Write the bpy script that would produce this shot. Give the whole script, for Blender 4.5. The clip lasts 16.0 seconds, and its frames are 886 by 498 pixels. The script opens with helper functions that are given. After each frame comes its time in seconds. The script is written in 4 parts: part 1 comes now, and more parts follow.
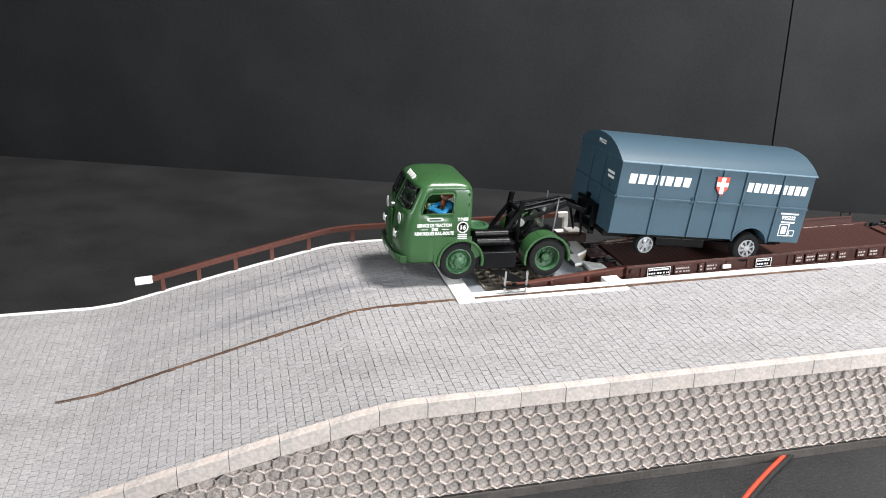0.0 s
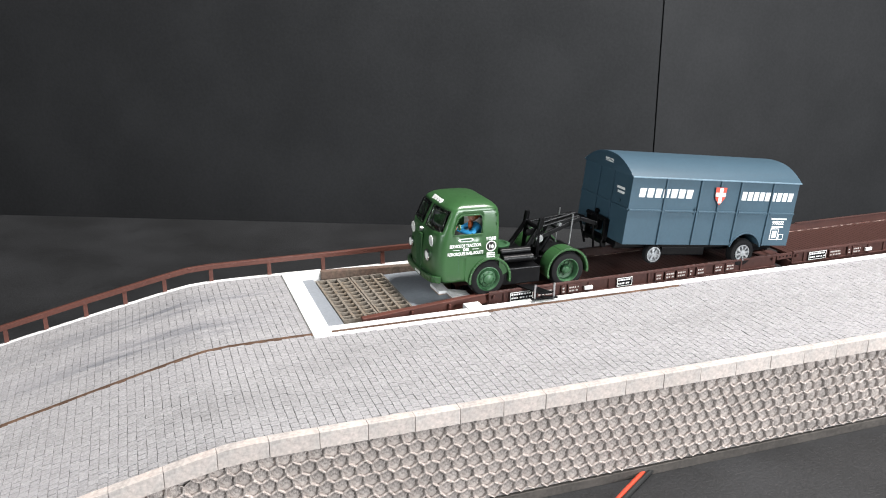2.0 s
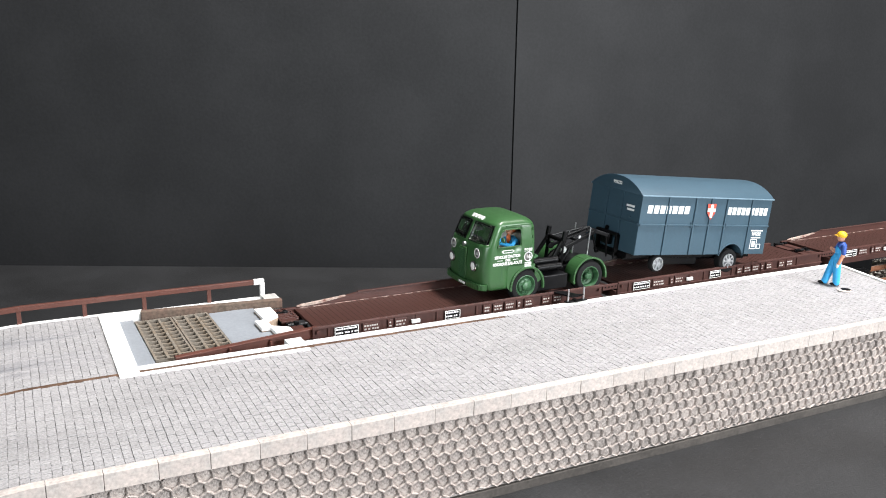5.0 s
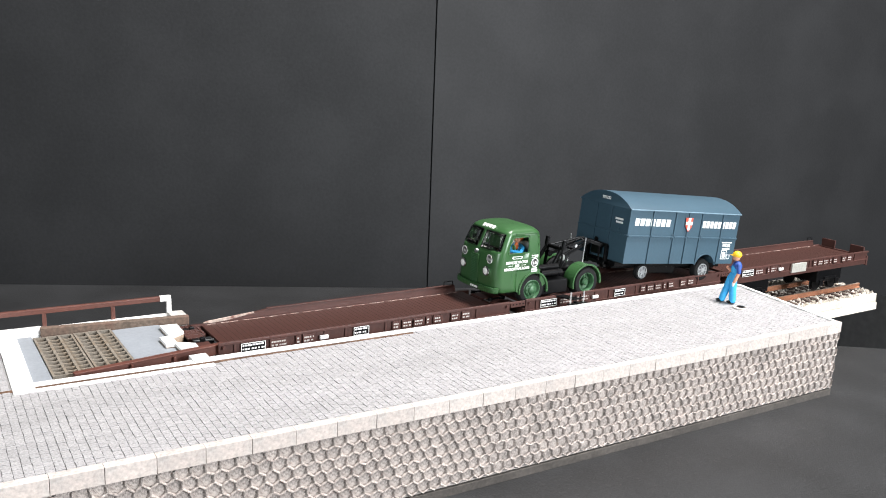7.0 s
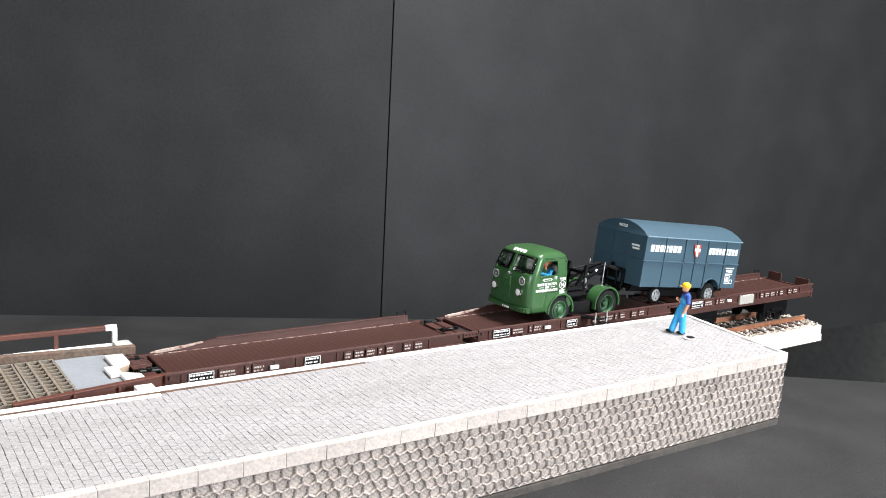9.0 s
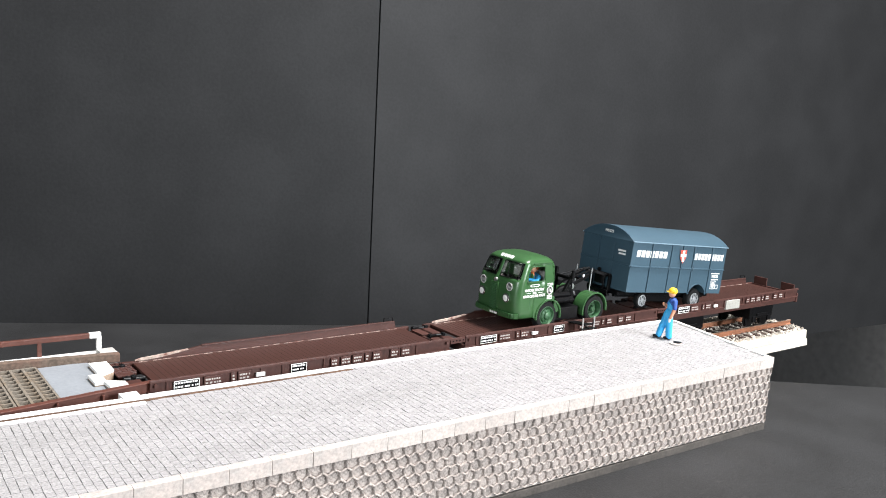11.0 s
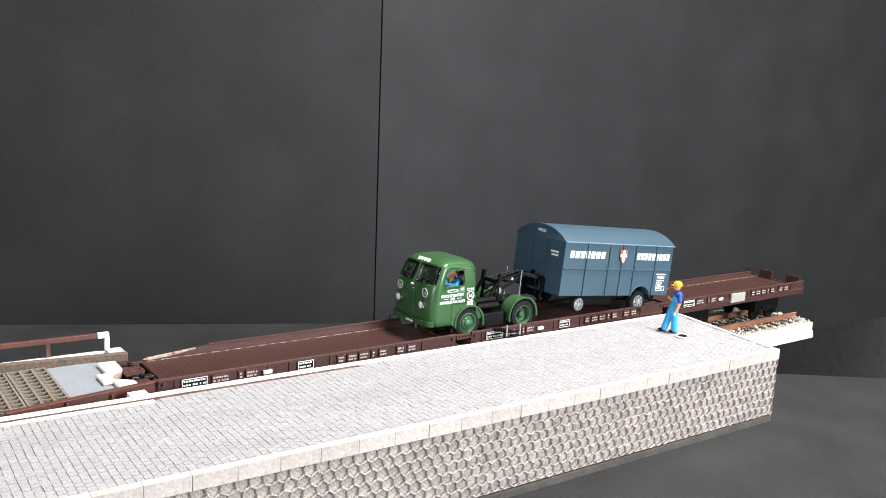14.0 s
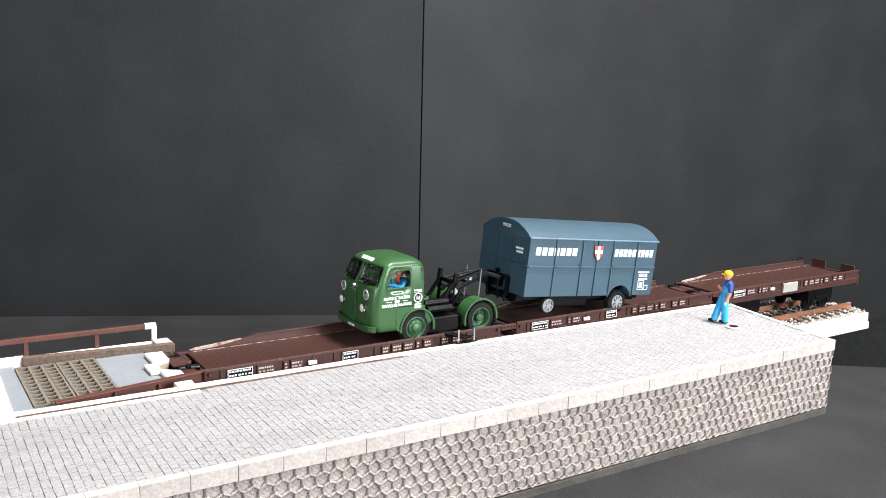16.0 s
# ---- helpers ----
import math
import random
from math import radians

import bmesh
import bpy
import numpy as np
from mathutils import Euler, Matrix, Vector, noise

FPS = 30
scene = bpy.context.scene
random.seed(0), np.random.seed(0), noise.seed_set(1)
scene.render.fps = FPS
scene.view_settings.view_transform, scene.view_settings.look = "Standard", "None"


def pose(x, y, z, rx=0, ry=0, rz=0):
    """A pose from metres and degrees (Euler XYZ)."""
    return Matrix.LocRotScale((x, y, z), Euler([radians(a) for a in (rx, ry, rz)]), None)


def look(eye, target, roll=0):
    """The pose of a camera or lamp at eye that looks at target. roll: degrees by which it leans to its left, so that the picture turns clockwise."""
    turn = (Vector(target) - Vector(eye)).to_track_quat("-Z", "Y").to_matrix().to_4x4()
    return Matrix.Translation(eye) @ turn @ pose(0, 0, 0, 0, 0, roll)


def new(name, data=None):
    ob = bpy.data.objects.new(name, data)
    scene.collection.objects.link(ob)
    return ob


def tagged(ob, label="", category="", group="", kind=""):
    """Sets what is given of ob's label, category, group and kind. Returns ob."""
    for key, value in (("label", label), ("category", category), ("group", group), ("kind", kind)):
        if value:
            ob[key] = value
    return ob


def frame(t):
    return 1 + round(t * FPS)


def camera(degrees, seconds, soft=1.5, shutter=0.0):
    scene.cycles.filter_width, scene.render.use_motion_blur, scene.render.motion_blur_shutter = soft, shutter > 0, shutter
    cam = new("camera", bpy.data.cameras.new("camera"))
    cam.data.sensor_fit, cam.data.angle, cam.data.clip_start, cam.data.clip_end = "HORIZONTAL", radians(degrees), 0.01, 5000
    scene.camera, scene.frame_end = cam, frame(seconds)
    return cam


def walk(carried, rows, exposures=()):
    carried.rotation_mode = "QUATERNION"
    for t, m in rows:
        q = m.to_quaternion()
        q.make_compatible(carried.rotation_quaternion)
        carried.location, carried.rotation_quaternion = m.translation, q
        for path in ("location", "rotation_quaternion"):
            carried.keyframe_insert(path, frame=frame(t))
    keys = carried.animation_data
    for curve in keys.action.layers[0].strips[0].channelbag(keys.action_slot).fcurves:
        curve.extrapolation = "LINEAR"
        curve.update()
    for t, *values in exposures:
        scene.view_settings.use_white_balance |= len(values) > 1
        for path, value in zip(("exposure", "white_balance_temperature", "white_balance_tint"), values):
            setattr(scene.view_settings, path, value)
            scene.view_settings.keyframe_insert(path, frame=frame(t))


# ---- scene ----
cam = camera(54.67, 16.0, soft=1.0)

PATH = [
    (0, (-0.06847, -0.24291, 0.10894), (0.05471, 0.20797, -0.06867), 1.13),
    (0.5, (-0.06241, -0.24298, 0.10701), (0.07382, 0.20720, -0.06263), 1.18),
    (1, (-0.05674, -0.24497, 0.10549), (0.09128, 0.20388, -0.05767), 0.72),
    (1.5, (-0.05296, -0.24521, 0.10510), (0.10726, 0.20127, -0.05299), 0.36),
    (2, (-0.04945, -0.24583, 0.10472), (0.12203, 0.19762, -0.05004), 0.38),
    (2.5, (-0.04454, -0.24764, 0.10401), (0.13636, 0.19291, -0.04831), 0.42),
    (3, (-0.03983, -0.25068, 0.10409), (0.14786, 0.18855, -0.04373), 0.46),
    (3.5, (-0.03603, -0.25235, 0.10343), (0.16315, 0.18424, -0.03700), 0.84),
    (4, (-0.03199, -0.25388, 0.10156), (0.17831, 0.17916, -0.03350), 0.94),
    (6.5, (-0.02660, -0.26063, 0.09893), (0.23399, 0.15050, -0.01531), 2.56),
    (7, (-0.02533, -0.26327, 0.09824), (0.24403, 0.14321, -0.01233), 2.85),
    (7.5, (-0.02551, -0.26444, 0.09770), (0.25144, 0.13824, -0.00786), 3.09),
    (8, (-0.02606, -0.26457, 0.09760), (0.25847, 0.13406, -0.00310), 3.41),
    (8.5, (-0.02467, -0.26386, 0.09717), (0.26413, 0.13291, 0.00147), 3.61),
    (9, (-0.02461, -0.26366, 0.09691), (0.26766, 0.13188, 0.00676), 3.74),
    (9.5, (-0.02353, -0.26288, 0.09649), (0.27176, 0.13106, 0.00923), 3.89),
    (12, (-0.02458, -0.26424, 0.09670), (0.27551, 0.12627, 0.01039), 3.54),
    (12.5, (-0.02407, -0.26483, 0.09621), (0.27587, 0.12574, 0.00966), 3.34),
    (13, (-0.02456, -0.26489, 0.09644), (0.27480, 0.12604, 0.00944), 3.26),
    (13.5, (-0.02438, -0.26520, 0.09608), (0.27391, 0.12657, 0.00927), 3.13),
    (14, (-0.02473, -0.26453, 0.09596), (0.27123, 0.12897, 0.00896), 2.93),
    (14.5, (-0.02431, -0.26381, 0.09592), (0.26910, 0.13140, 0.00808), 2.86),
    (15, (-0.02447, -0.26380, 0.09545), (0.26485, 0.13423, 0.00675), 2.71),
    (15.5, (-0.02421, -0.26368, 0.09543), (0.25833, 0.13863, 0.00424), 2.48),
    (16, (-0.02331, -0.26149, 0.09440), (0.25206, 0.14545, 0.00181), 2.10),
]
walk(cam, [(t, look(eye, target, roll)) for t, eye, target, roll in PATH], exposures=[(0.0, -0.05), (4.0, 0.0), (7.0, 0.13), (16.0, 0.16)])

# ---- light ----
def lamp(name, eye, target, size, power, color):
    d = bpy.data.lights.new(name, "AREA")
    d.shape, d.size, d.energy, d.color = "DISK", size, power, color
    ob = new(name, d)
    ob.matrix_world = look(eye, target)
    return ob


world = bpy.data.worlds.new("room_air")
scene.world = world
world.use_nodes = True
world.node_tree.nodes["Background"].inputs[0].default_value = (0.75, 0.85, 1.0, 1)
world.node_tree.nodes["Background"].inputs[1].default_value = 0.12
lamp("ceiling_lamp_light", (0.50, -0.26, 1.20), (0.22, 0.0, 0.0), 0.26, 36.0, (1.0, 0.962, 0.942))
# Unseen fill lamp, added to lift the stone wall and the near sides.
lamp("front_fill_light", (0.52, -0.92, 0.34), (0.26, 0.12, 0.0), 0.45, 16.5, (0.93, 0.97, 1.0))
# Unseen fill lamp, added to brighten the truck's and trailer's front faces.
west = lamp("west_fill_light", (-1.25, -0.75, 0.50), (0.30, 0.0, 0.0), 0.60, 1.0, (0.90, 0.96, 1.0))
west.data.spread = radians(45)   # narrow cone keeps this added fill off the left backdrop board
scene.view_settings.exposure = 0.0

# ---- materials ----
MM = 0.001
SIZE = 1.0   # enlarges the parts of one thing as they are built


def mat(name, col, rough=0.55, metal=0.0, var=0.18, fine=900.0, coarse=60.0, bump=0.15, deep=0.0004, spread="", amount=0.0, spec=0.5, tint=None, stretch=None):
    """Two scales of noise over a base colour, with a fine relief; spread 'object' or 'island' varies piece by piece."""
    m = bpy.data.materials.new(name)
    m.use_nodes = True
    n, l = m.node_tree.nodes, m.node_tree.links
    b = n["Principled BSDF"]
    b.inputs["Roughness"].default_value, b.inputs["Metallic"].default_value = rough, metal
    b.inputs["Specular IOR Level"].default_value = spec
    tc = n.new("ShaderNodeTexCoord")
    a, c = n.new("ShaderNodeTexNoise"), n.new("ShaderNodeTexNoise")
    for node, s, d in ((a, fine, 4.0), (c, coarse, 3.0)):
        node.inputs["Scale"].default_value, node.inputs["Detail"].default_value = s, d
        if stretch and node is c:
            mp = n.new("ShaderNodeMapping")
            mp.inputs["Scale"].default_value = stretch
            l.new(tc.outputs["Object"], mp.inputs["Vector"])
            l.new(mp.outputs[0], node.inputs["Vector"])
        else:
            l.new(tc.outputs["Object"], node.inputs["Vector"])
    add = n.new("ShaderNodeMath"); add.operation = "ADD"
    l.new(a.outputs["Fac"], add.inputs[0]); l.new(c.outputs["Fac"], add.inputs[1])
    ramp = n.new("ShaderNodeMapRange")
    ramp.inputs["From Min"].default_value, ramp.inputs["From Max"].default_value = 0.74, 1.26
    ramp.inputs["To Min"].default_value, ramp.inputs["To Max"].default_value = 1 - var, 1 + var
    l.new(add.outputs[0], ramp.inputs["Value"])
    last = ramp.outputs[0]
    if spread:
        src = n.new("ShaderNodeObjectInfo").outputs["Random"] if spread == "object" else n.new("ShaderNodeNewGeometry").outputs["Random Per Island"]
        mr = n.new("ShaderNodeMapRange")
        mr.inputs["To Min"].default_value, mr.inputs["To Max"].default_value = 1 - amount, 1 + amount
        l.new(src, mr.inputs["Value"])
        mul = n.new("ShaderNodeMath"); mul.operation = "MULTIPLY"
        l.new(last, mul.inputs[0]); l.new(mr.outputs[0], mul.inputs[1])
        last = mul.outputs[0]
    mix = n.new("ShaderNodeVectorMath"); mix.operation = "SCALE"
    if tint:
        base = n.new("ShaderNodeMix"); base.data_type = "RGBA"
        base.inputs["A"].default_value, base.inputs["B"].default_value = (*col, 1), (*tint, 1)
        st = n.new("ShaderNodeMapRange")
        st.inputs["From Min"].default_value, st.inputs["From Max"].default_value = 0.42, 0.68
        l.new(c.outputs["Fac"], st.inputs["Value"]); l.new(st.outputs[0], base.inputs["Factor"])
        l.new(base.outputs["Result"], mix.inputs[0])
    else:
        mix.inputs[0].default_value = col
    l.new(last, mix.inputs["Scale"]); l.new(mix.outputs[0], b.inputs["Base Color"])
    if bump:
        bp = n.new("ShaderNodeBump")
        bp.inputs["Strength"].default_value, bp.inputs["Distance"].default_value = bump, deep
        l.new(a.outputs["Fac"], bp.inputs["Height"]); l.new(bp.outputs[0], b.inputs["Normal"])
    return m


def glass_mat(name, col, rough=0.05):
    m = bpy.data.materials.new(name)
    m.use_nodes = True
    b = m.node_tree.nodes["Principled BSDF"]
    b.inputs["Base Color"].default_value, b.inputs["Roughness"].default_value = (*col, 1), rough
    b.inputs["Transmission Weight"].default_value, b.inputs["IOR"].default_value = 1.0, 1.45
    return m


SETT = mat("grey_setts", (0.312, 0.305, 0.308), 0.85, var=0.27, fine=1700, coarse=30, spread="object", amount=0.06, stretch=(0.3, 1.5, 1.0), tint=(0.258, 0.251, 0.256))
SETT_MANY = mat("grey_setts_field", (0.312, 0.305, 0.308), 0.85, var=0.27, fine=1700, coarse=30, spread="island", amount=0.06, stretch=(0.3, 1.5, 1.0), tint=(0.258, 0.251, 0.256))


def tyre_marks(m):
    """Bluish grime where tyres run up the ramp, in two long uneven bands."""
    n, l = m.node_tree.nodes, m.node_tree.links
    b = n["Principled BSDF"]
    src = b.inputs["Base Color"].links[0].from_socket
    pos = n.new("ShaderNodeNewGeometry").outputs["Position"]
    xyz = n.new("ShaderNodeSeparateXYZ")
    l.new(pos, xyz.inputs[0])

    def math2(op, a, c):
        k = n.new("ShaderNodeMath"); k.operation = op
        for s, v in zip(k.inputs, (a, c)):
            if isinstance(v, float):
                s.default_value = v
            else:
                l.new(v, s)
        return k.outputs[0]

    def bell(socket, mid, half):
        d = math2("DIVIDE", math2("ABSOLUTE", math2("SUBTRACT", socket, mid), 0.0), half)
        mr = n.new("ShaderNodeMapRange"); mr.interpolation_type = "SMOOTHSTEP"
        mr.inputs["To Min"].default_value, mr.inputs["To Max"].default_value = 1.0, 0.0
        l.new(d, mr.inputs["Value"])
        return mr.outputs[0]
    bands = math2("ADD", bell(xyz.outputs["Y"], 0.008, 0.012), bell(xyz.outputs["Y"], 0.030, 0.011))
    mp = n.new("ShaderNodeMapping"); mp.inputs["Scale"].default_value = (40, 320, 1)
    l.new(pos, mp.inputs["Vector"])
    no = n.new("ShaderNodeTexNoise"); no.inputs["Scale"].default_value = 1.0; no.inputs["Detail"].default_value = 4.0
    l.new(mp.outputs[0], no.inputs["Vector"])
    ng = n.new("ShaderNodeMapRange")
    ng.inputs["From Min"].default_value, ng.inputs["From Max"].default_value = 0.38, 0.66
    l.new(no.outputs["Fac"], ng.inputs["Value"])
    amt = math2("MULTIPLY", math2("MULTIPLY", bands, bell(xyz.outputs["X"], -0.048, 0.075)), ng.outputs[0])
    mx = n.new("ShaderNodeMix"); mx.data_type = "RGBA"; mx.clamp_factor = True
    l.new(amt, mx.inputs["Factor"]); l.new(src, mx.inputs["A"])
    mx.inputs["B"].default_value = (0.14, 0.143, 0.158, 1)
    l.new(mx.outputs["Result"], b.inputs["Base Color"])


tyre_marks(SETT)
tyre_marks(SETT_MANY)
SETT_JOINT = mat("sett_joint", (0.235, 0.23, 0.23), 0.95)
COPING = mat("pale_coping", (0.45, 0.408, 0.382), 0.85, var=0.24, fine=1100, coarse=90, spread="object", amount=0.07, tint=(0.47, 0.39, 0.35))
WHITE = mat("white_card", (0.74, 0.73, 0.71), 0.8, var=0.09, bump=0.05)
HEX = mat("hex_stone", (0.385, 0.338, 0.312), 0.9, var=0.40, fine=1500, coarse=330, bump=0.8, deep=0.0006, spread="object", amount=0.10, tint=(0.33, 0.285, 0.26))
HEX_MANY = mat("hex_stone_field", (0.385, 0.338, 0.312), 0.9, var=0.40, fine=1500, coarse=330, bump=0.8, deep=0.0006, spread="island", amount=0.10, tint=(0.33, 0.285, 0.26))
HEX_BACK = mat("wall_backing", (0.38, 0.34, 0.32), 0.9, var=0.2, bump=0.5)
BASE = mat("dark_base_board", (0.060, 0.052, 0.046), 0.85, var=0.3, coarse=120, bump=0.4)
GROOVE = mat("brown_groove", (0.11, 0.062, 0.040), 0.9, tint=(0.17, 0.10, 0.065), coarse=120)
TABLE = mat("black_sheet", (0.0140, 0.0145, 0.0156), 0.55, var=0.48, fine=1300, coarse=30, bump=0.45)
BACK = mat("grey_backdrop", (0.0188, 0.0195, 0.0208), 0.58, var=0.13, fine=500, coarse=16, bump=0.12, tint=(0.0206, 0.0213, 0.0227), spec=0.2)
ROOM = mat("room_paint", (0.16, 0.16, 0.16), 0.9)
BROWN = mat("wagon_brown", (0.060, 0.022, 0.017), 0.5, var=0.2, coarse=70)
BROWN_DECK = mat("deck_brown", (0.052, 0.021, 0.016), 0.42, var=0.24, coarse=45, tint=(0.040, 0.016, 0.013), spec=0.35)
DARKDECK = mat("deck_joint", (0.030, 0.012, 0.010), 0.7, var=0.3)
RAILBROWN = mat("handrail_brown", (0.098, 0.034, 0.024), 0.5, var=0.15)
SPINE = mat("worn_edge", (0.45, 0.36, 0.31), 0.8, var=0.5, coarse=400, tint=(0.12, 0.05, 0.04))
BLACK = mat("black_paint", (0.0035, 0.0035, 0.004), 0.35, var=0.2, spec=0.18)
TYRE = mat("tyre_rubber", (0.010, 0.010, 0.0105), 0.85, var=0.2, spec=0.2)
GREEN = mat("truck_green", (0.030, 0.088, 0.029), 0.3, var=0.05, bump=0.03)
DKGREEN = mat("rim_green", (0.030, 0.090, 0.038), 0.45, var=0.3)
BLUE = mat("trailer_blue", (0.034, 0.071, 0.100), 0.5, var=0.06, bump=0.04)
STEEL = mat("bare_steel", (0.55, 0.55, 0.56), 0.35, metal=0.9, var=0.1)
GREYRIM = mat("grey_rim", (0.32, 0.33, 0.34), 0.4, metal=0.3)
PLATEGREY = mat("grey_plate", (0.235, 0.255, 0.28), 0.6, var=0.08)
GRID = mat("grid_metal", (0.20, 0.175, 0.145), 0.7, var=0.3, tint=(0.14, 0.11, 0.08), coarse=200)
WOOD = mat("weathered_beam", (0.13, 0.095, 0.072), 0.9, var=0.4, coarse=150, tint=(0.10, 0.06, 0.045))
FADED = mat("faded_lettering", (0.40, 0.37, 0.35), 0.7, var=0.25, bump=0)
LETTER = mat("white_lettering", (0.82, 0.82, 0.80), 0.6, var=0.04, bump=0)
RED = mat("red_enamel", (0.55, 0.07, 0.04), 0.5, var=0.05)
RAILRUST = mat("rusty_rail", (0.25, 0.10, 0.05), 0.7, var=0.3)
RAILTOP = mat("rail_head", (0.55, 0.42, 0.34), 0.35, metal=0.6)
SLEEPER = mat("dark_sleeper", (0.055, 0.035, 0.028), 0.85, var=0.3)
BALLAST = mat("pale_ballast", (0.46, 0.42, 0.37), 0.95, var=0.25, spread="island", amount=0.3)
TRACKBED = mat("cream_trackbed", (0.54, 0.495, 0.425), 0.85, var=0.15)
CHROME = mat("lamp_chrome", (0.8, 0.8, 0.8), 0.15, metal=1.0, bump=0)
LENSGL = mat("lamp_lens", (0.88, 0.88, 0.85), 0.1, var=0.05, bump=0)
PANE = glass_mat("window_glass", (0.92, 0.95, 0.95))
INTERIOR = mat("cab_interior", (0.40, 0.39, 0.36), 0.8)
CLOTHBLUE = mat("figure_blue", (0.035, 0.36, 0.72), 0.6, var=0.1)
SHIRTBLUE = mat("figure_navy", (0.02, 0.07, 0.30), 0.6, var=0.1)
SKIN = mat("figure_flesh", (0.62, 0.30, 0.19), 0.6, var=0.05)
ORANGE = mat("figure_orange", (0.60, 0.13, 0.03), 0.6, var=0.1)
YELLOW = mat("figure_yellow", (0.85, 0.50, 0.02), 0.45, var=0.05)


# ---- building helpers (millimetres) ----
def part(name, bm, material, parent=None, label="", at=(0, 0, 0), smooth=False):
    """One mesh object out of a bmesh in millimetres, under a thing or a part."""
    me = bpy.data.meshes.new(name)
    bmesh.ops.recalc_face_normals(bm, faces=bm.faces)
    bm.transform(Matrix.Scale(MM * SIZE, 4))
    bm.to_mesh(me)
    bm.free()
    for m in (material if isinstance(material, (list, tuple)) else [material]):
        me.materials.append(m)
    if smooth:
        for p in me.polygons:
            p.use_smooth = True
        me.set_sharp_from_angle(angle=radians(38))
    ob = new(name, me)
    ob.location = Vector(at) * MM * SIZE
    if parent:
        ob.parent = parent
    return tagged(ob, label)


def thing(name, at, label, category, group="", kind="", turn=0.0):
    ob = new(name)
    ob.empty_display_size = 0.005
    ob.location = Vector(at) * MM
    ob.rotation_euler = (0, 0, radians(turn))
    return tagged(ob, label, category, group, kind)


def bxx(bm, x0, x1, y0, y1, z0, z1, bevel=0.0, m=None):
    """A block, with bevelled edges where asked."""
    r = bmesh.ops.create_cube(bm, size=1)
    vs = r["verts"]
    for v in vs:
        v.co = Vector(((x0 + x1) / 2 + v.co.x * (x1 - x0), (y0 + y1) / 2 + v.co.y * (y1 - y0), (z0 + z1) / 2 + v.co.z * (z1 - z0)))
    if m:
        bmesh.ops.transform(bm, matrix=m, verts=vs)
    if bevel:
        es = list({e for v in vs for e in v.link_edges})
        bmesh.ops.bevel(bm, geom=es, offset=bevel, segments=2, affect="EDGES", profile=0.6)
    return bm


def block(x0, x1, y0, y1, z0, z1, bevel=0.0):
    return bxx(bmesh.new(), x0, x1, y0, y1, z0, z1, bevel)


def rod(bm, a, b, r, seg=10, r2=None):
    """A round bar from a to b."""
    a, b = Vector(a), Vector(b)
    d = b - a
    m = Matrix.Translation((a + b) / 2) @ d.to_track_quat("Z", "Y").to_matrix().to_4x4()
    bmesh.ops.create_cone(bm, cap_ends=True, segments=seg, radius1=r, radius2=r if r2 is None else r2, depth=d.length, matrix=m)
    return bm


def bar(bm, a, b, w, h, bevel=0.0):
    """A square bar from a to b, w across and h high."""
    a, b = Vector(a), Vector(b)
    d = b - a
    q = d.to_track_quat("X", "Z").to_matrix().to_4x4()
    return bxx(bm, -d.length / 2, d.length / 2, -w / 2, w / 2, -h / 2, h / 2, bevel, Matrix.Translation((a + b) / 2) @ q)


def prism(outline, z0, z1, axis="z", bm=None, bevel=0.0):
    """A plate out of an outline of (a, b) pairs: axis z: (x, y) between z0 and z1; axis y: (x, z) between two y."""
    bm = bm or bmesh.new()
    to = (lambda p, h: (p[0], p[1], h)) if axis == "z" else ((lambda p, h: (p[0], h, p[1])) if axis == "y" else (lambda p, h: (h, p[0], p[1])))
    lo, hi = [bm.verts.new(to(p, z0)) for p in outline], [bm.verts.new(to(p, z1)) for p in outline]
    fs = [bm.faces.new(lo[::-1]), bm.faces.new(hi)]
    n = len(outline)
    for i in range(n):
        bm.faces.new((lo[i], lo[(i + 1) % n], hi[(i + 1) % n], hi[i]))
    if bevel:
        bmesh.ops.bevel(bm, geom=list(fs[0].edges) + list(fs[1].edges), offset=bevel, segments=2, affect="EDGES", profile=0.6)
    return bm


def lathe(bm, profile, seg=32, axis="y", centre=(0, 0, 0), caps=True):
    """A turned body from (radius, height) pairs round the axis."""
    rings = []
    for r, h in profile:
        ring = []
        for k in range(seg):
            a = 2 * math.pi * k / seg
            c, s = r * math.cos(a), r * math.sin(a)
            p = (c, h, s) if axis == "y" else ((h, c, s) if axis == "x" else (c, s, h))
            ring.append(bm.verts.new(Vector(p) + Vector(centre)))
        rings.append(ring)
    for a, b in zip(rings, rings[1:]):
        for k in range(seg):
            bm.faces.new((a[k], a[(k + 1) % seg], b[(k + 1) % seg], b[k]))
    if caps and profile[0][0] > 0.01:
        bm.faces.new(rings[0])
    if caps and profile[-1][0] > 0.01:
        bm.faces.new(rings[-1])
    return bm


def words(name, body, size, m, material, parent, label="", depth=0.04, shear=0.0, wide=1.0, bold=0.0, span=0.0):
    """Raised lettering in millimetres; m turns the text's plane (x along, y up)."""
    cu = bpy.data.curves.new(name, "FONT")
    cu.body, cu.size, cu.extrude, cu.align_x, cu.shear, cu.offset = body, size, depth, "CENTER", shear, bold
    cu.resolution_u = 3
    tmp = new(name, cu)
    me = bpy.data.meshes.new_from_object(tmp.evaluated_get(bpy.context.evaluated_depsgraph_get()))
    bpy.data.objects.remove(tmp)
    if span:
        us = [v.co.x for v in me.vertices]
        wide = span / (max(us) - min(us))
    me.transform(Matrix.Scale(MM * SIZE, 4) @ m @ Matrix.Diagonal((wide, 1, 1, 1)))
    me.materials.clear()
    me.materials.append(material)
    ob = new(name, me)
    ob.parent = parent
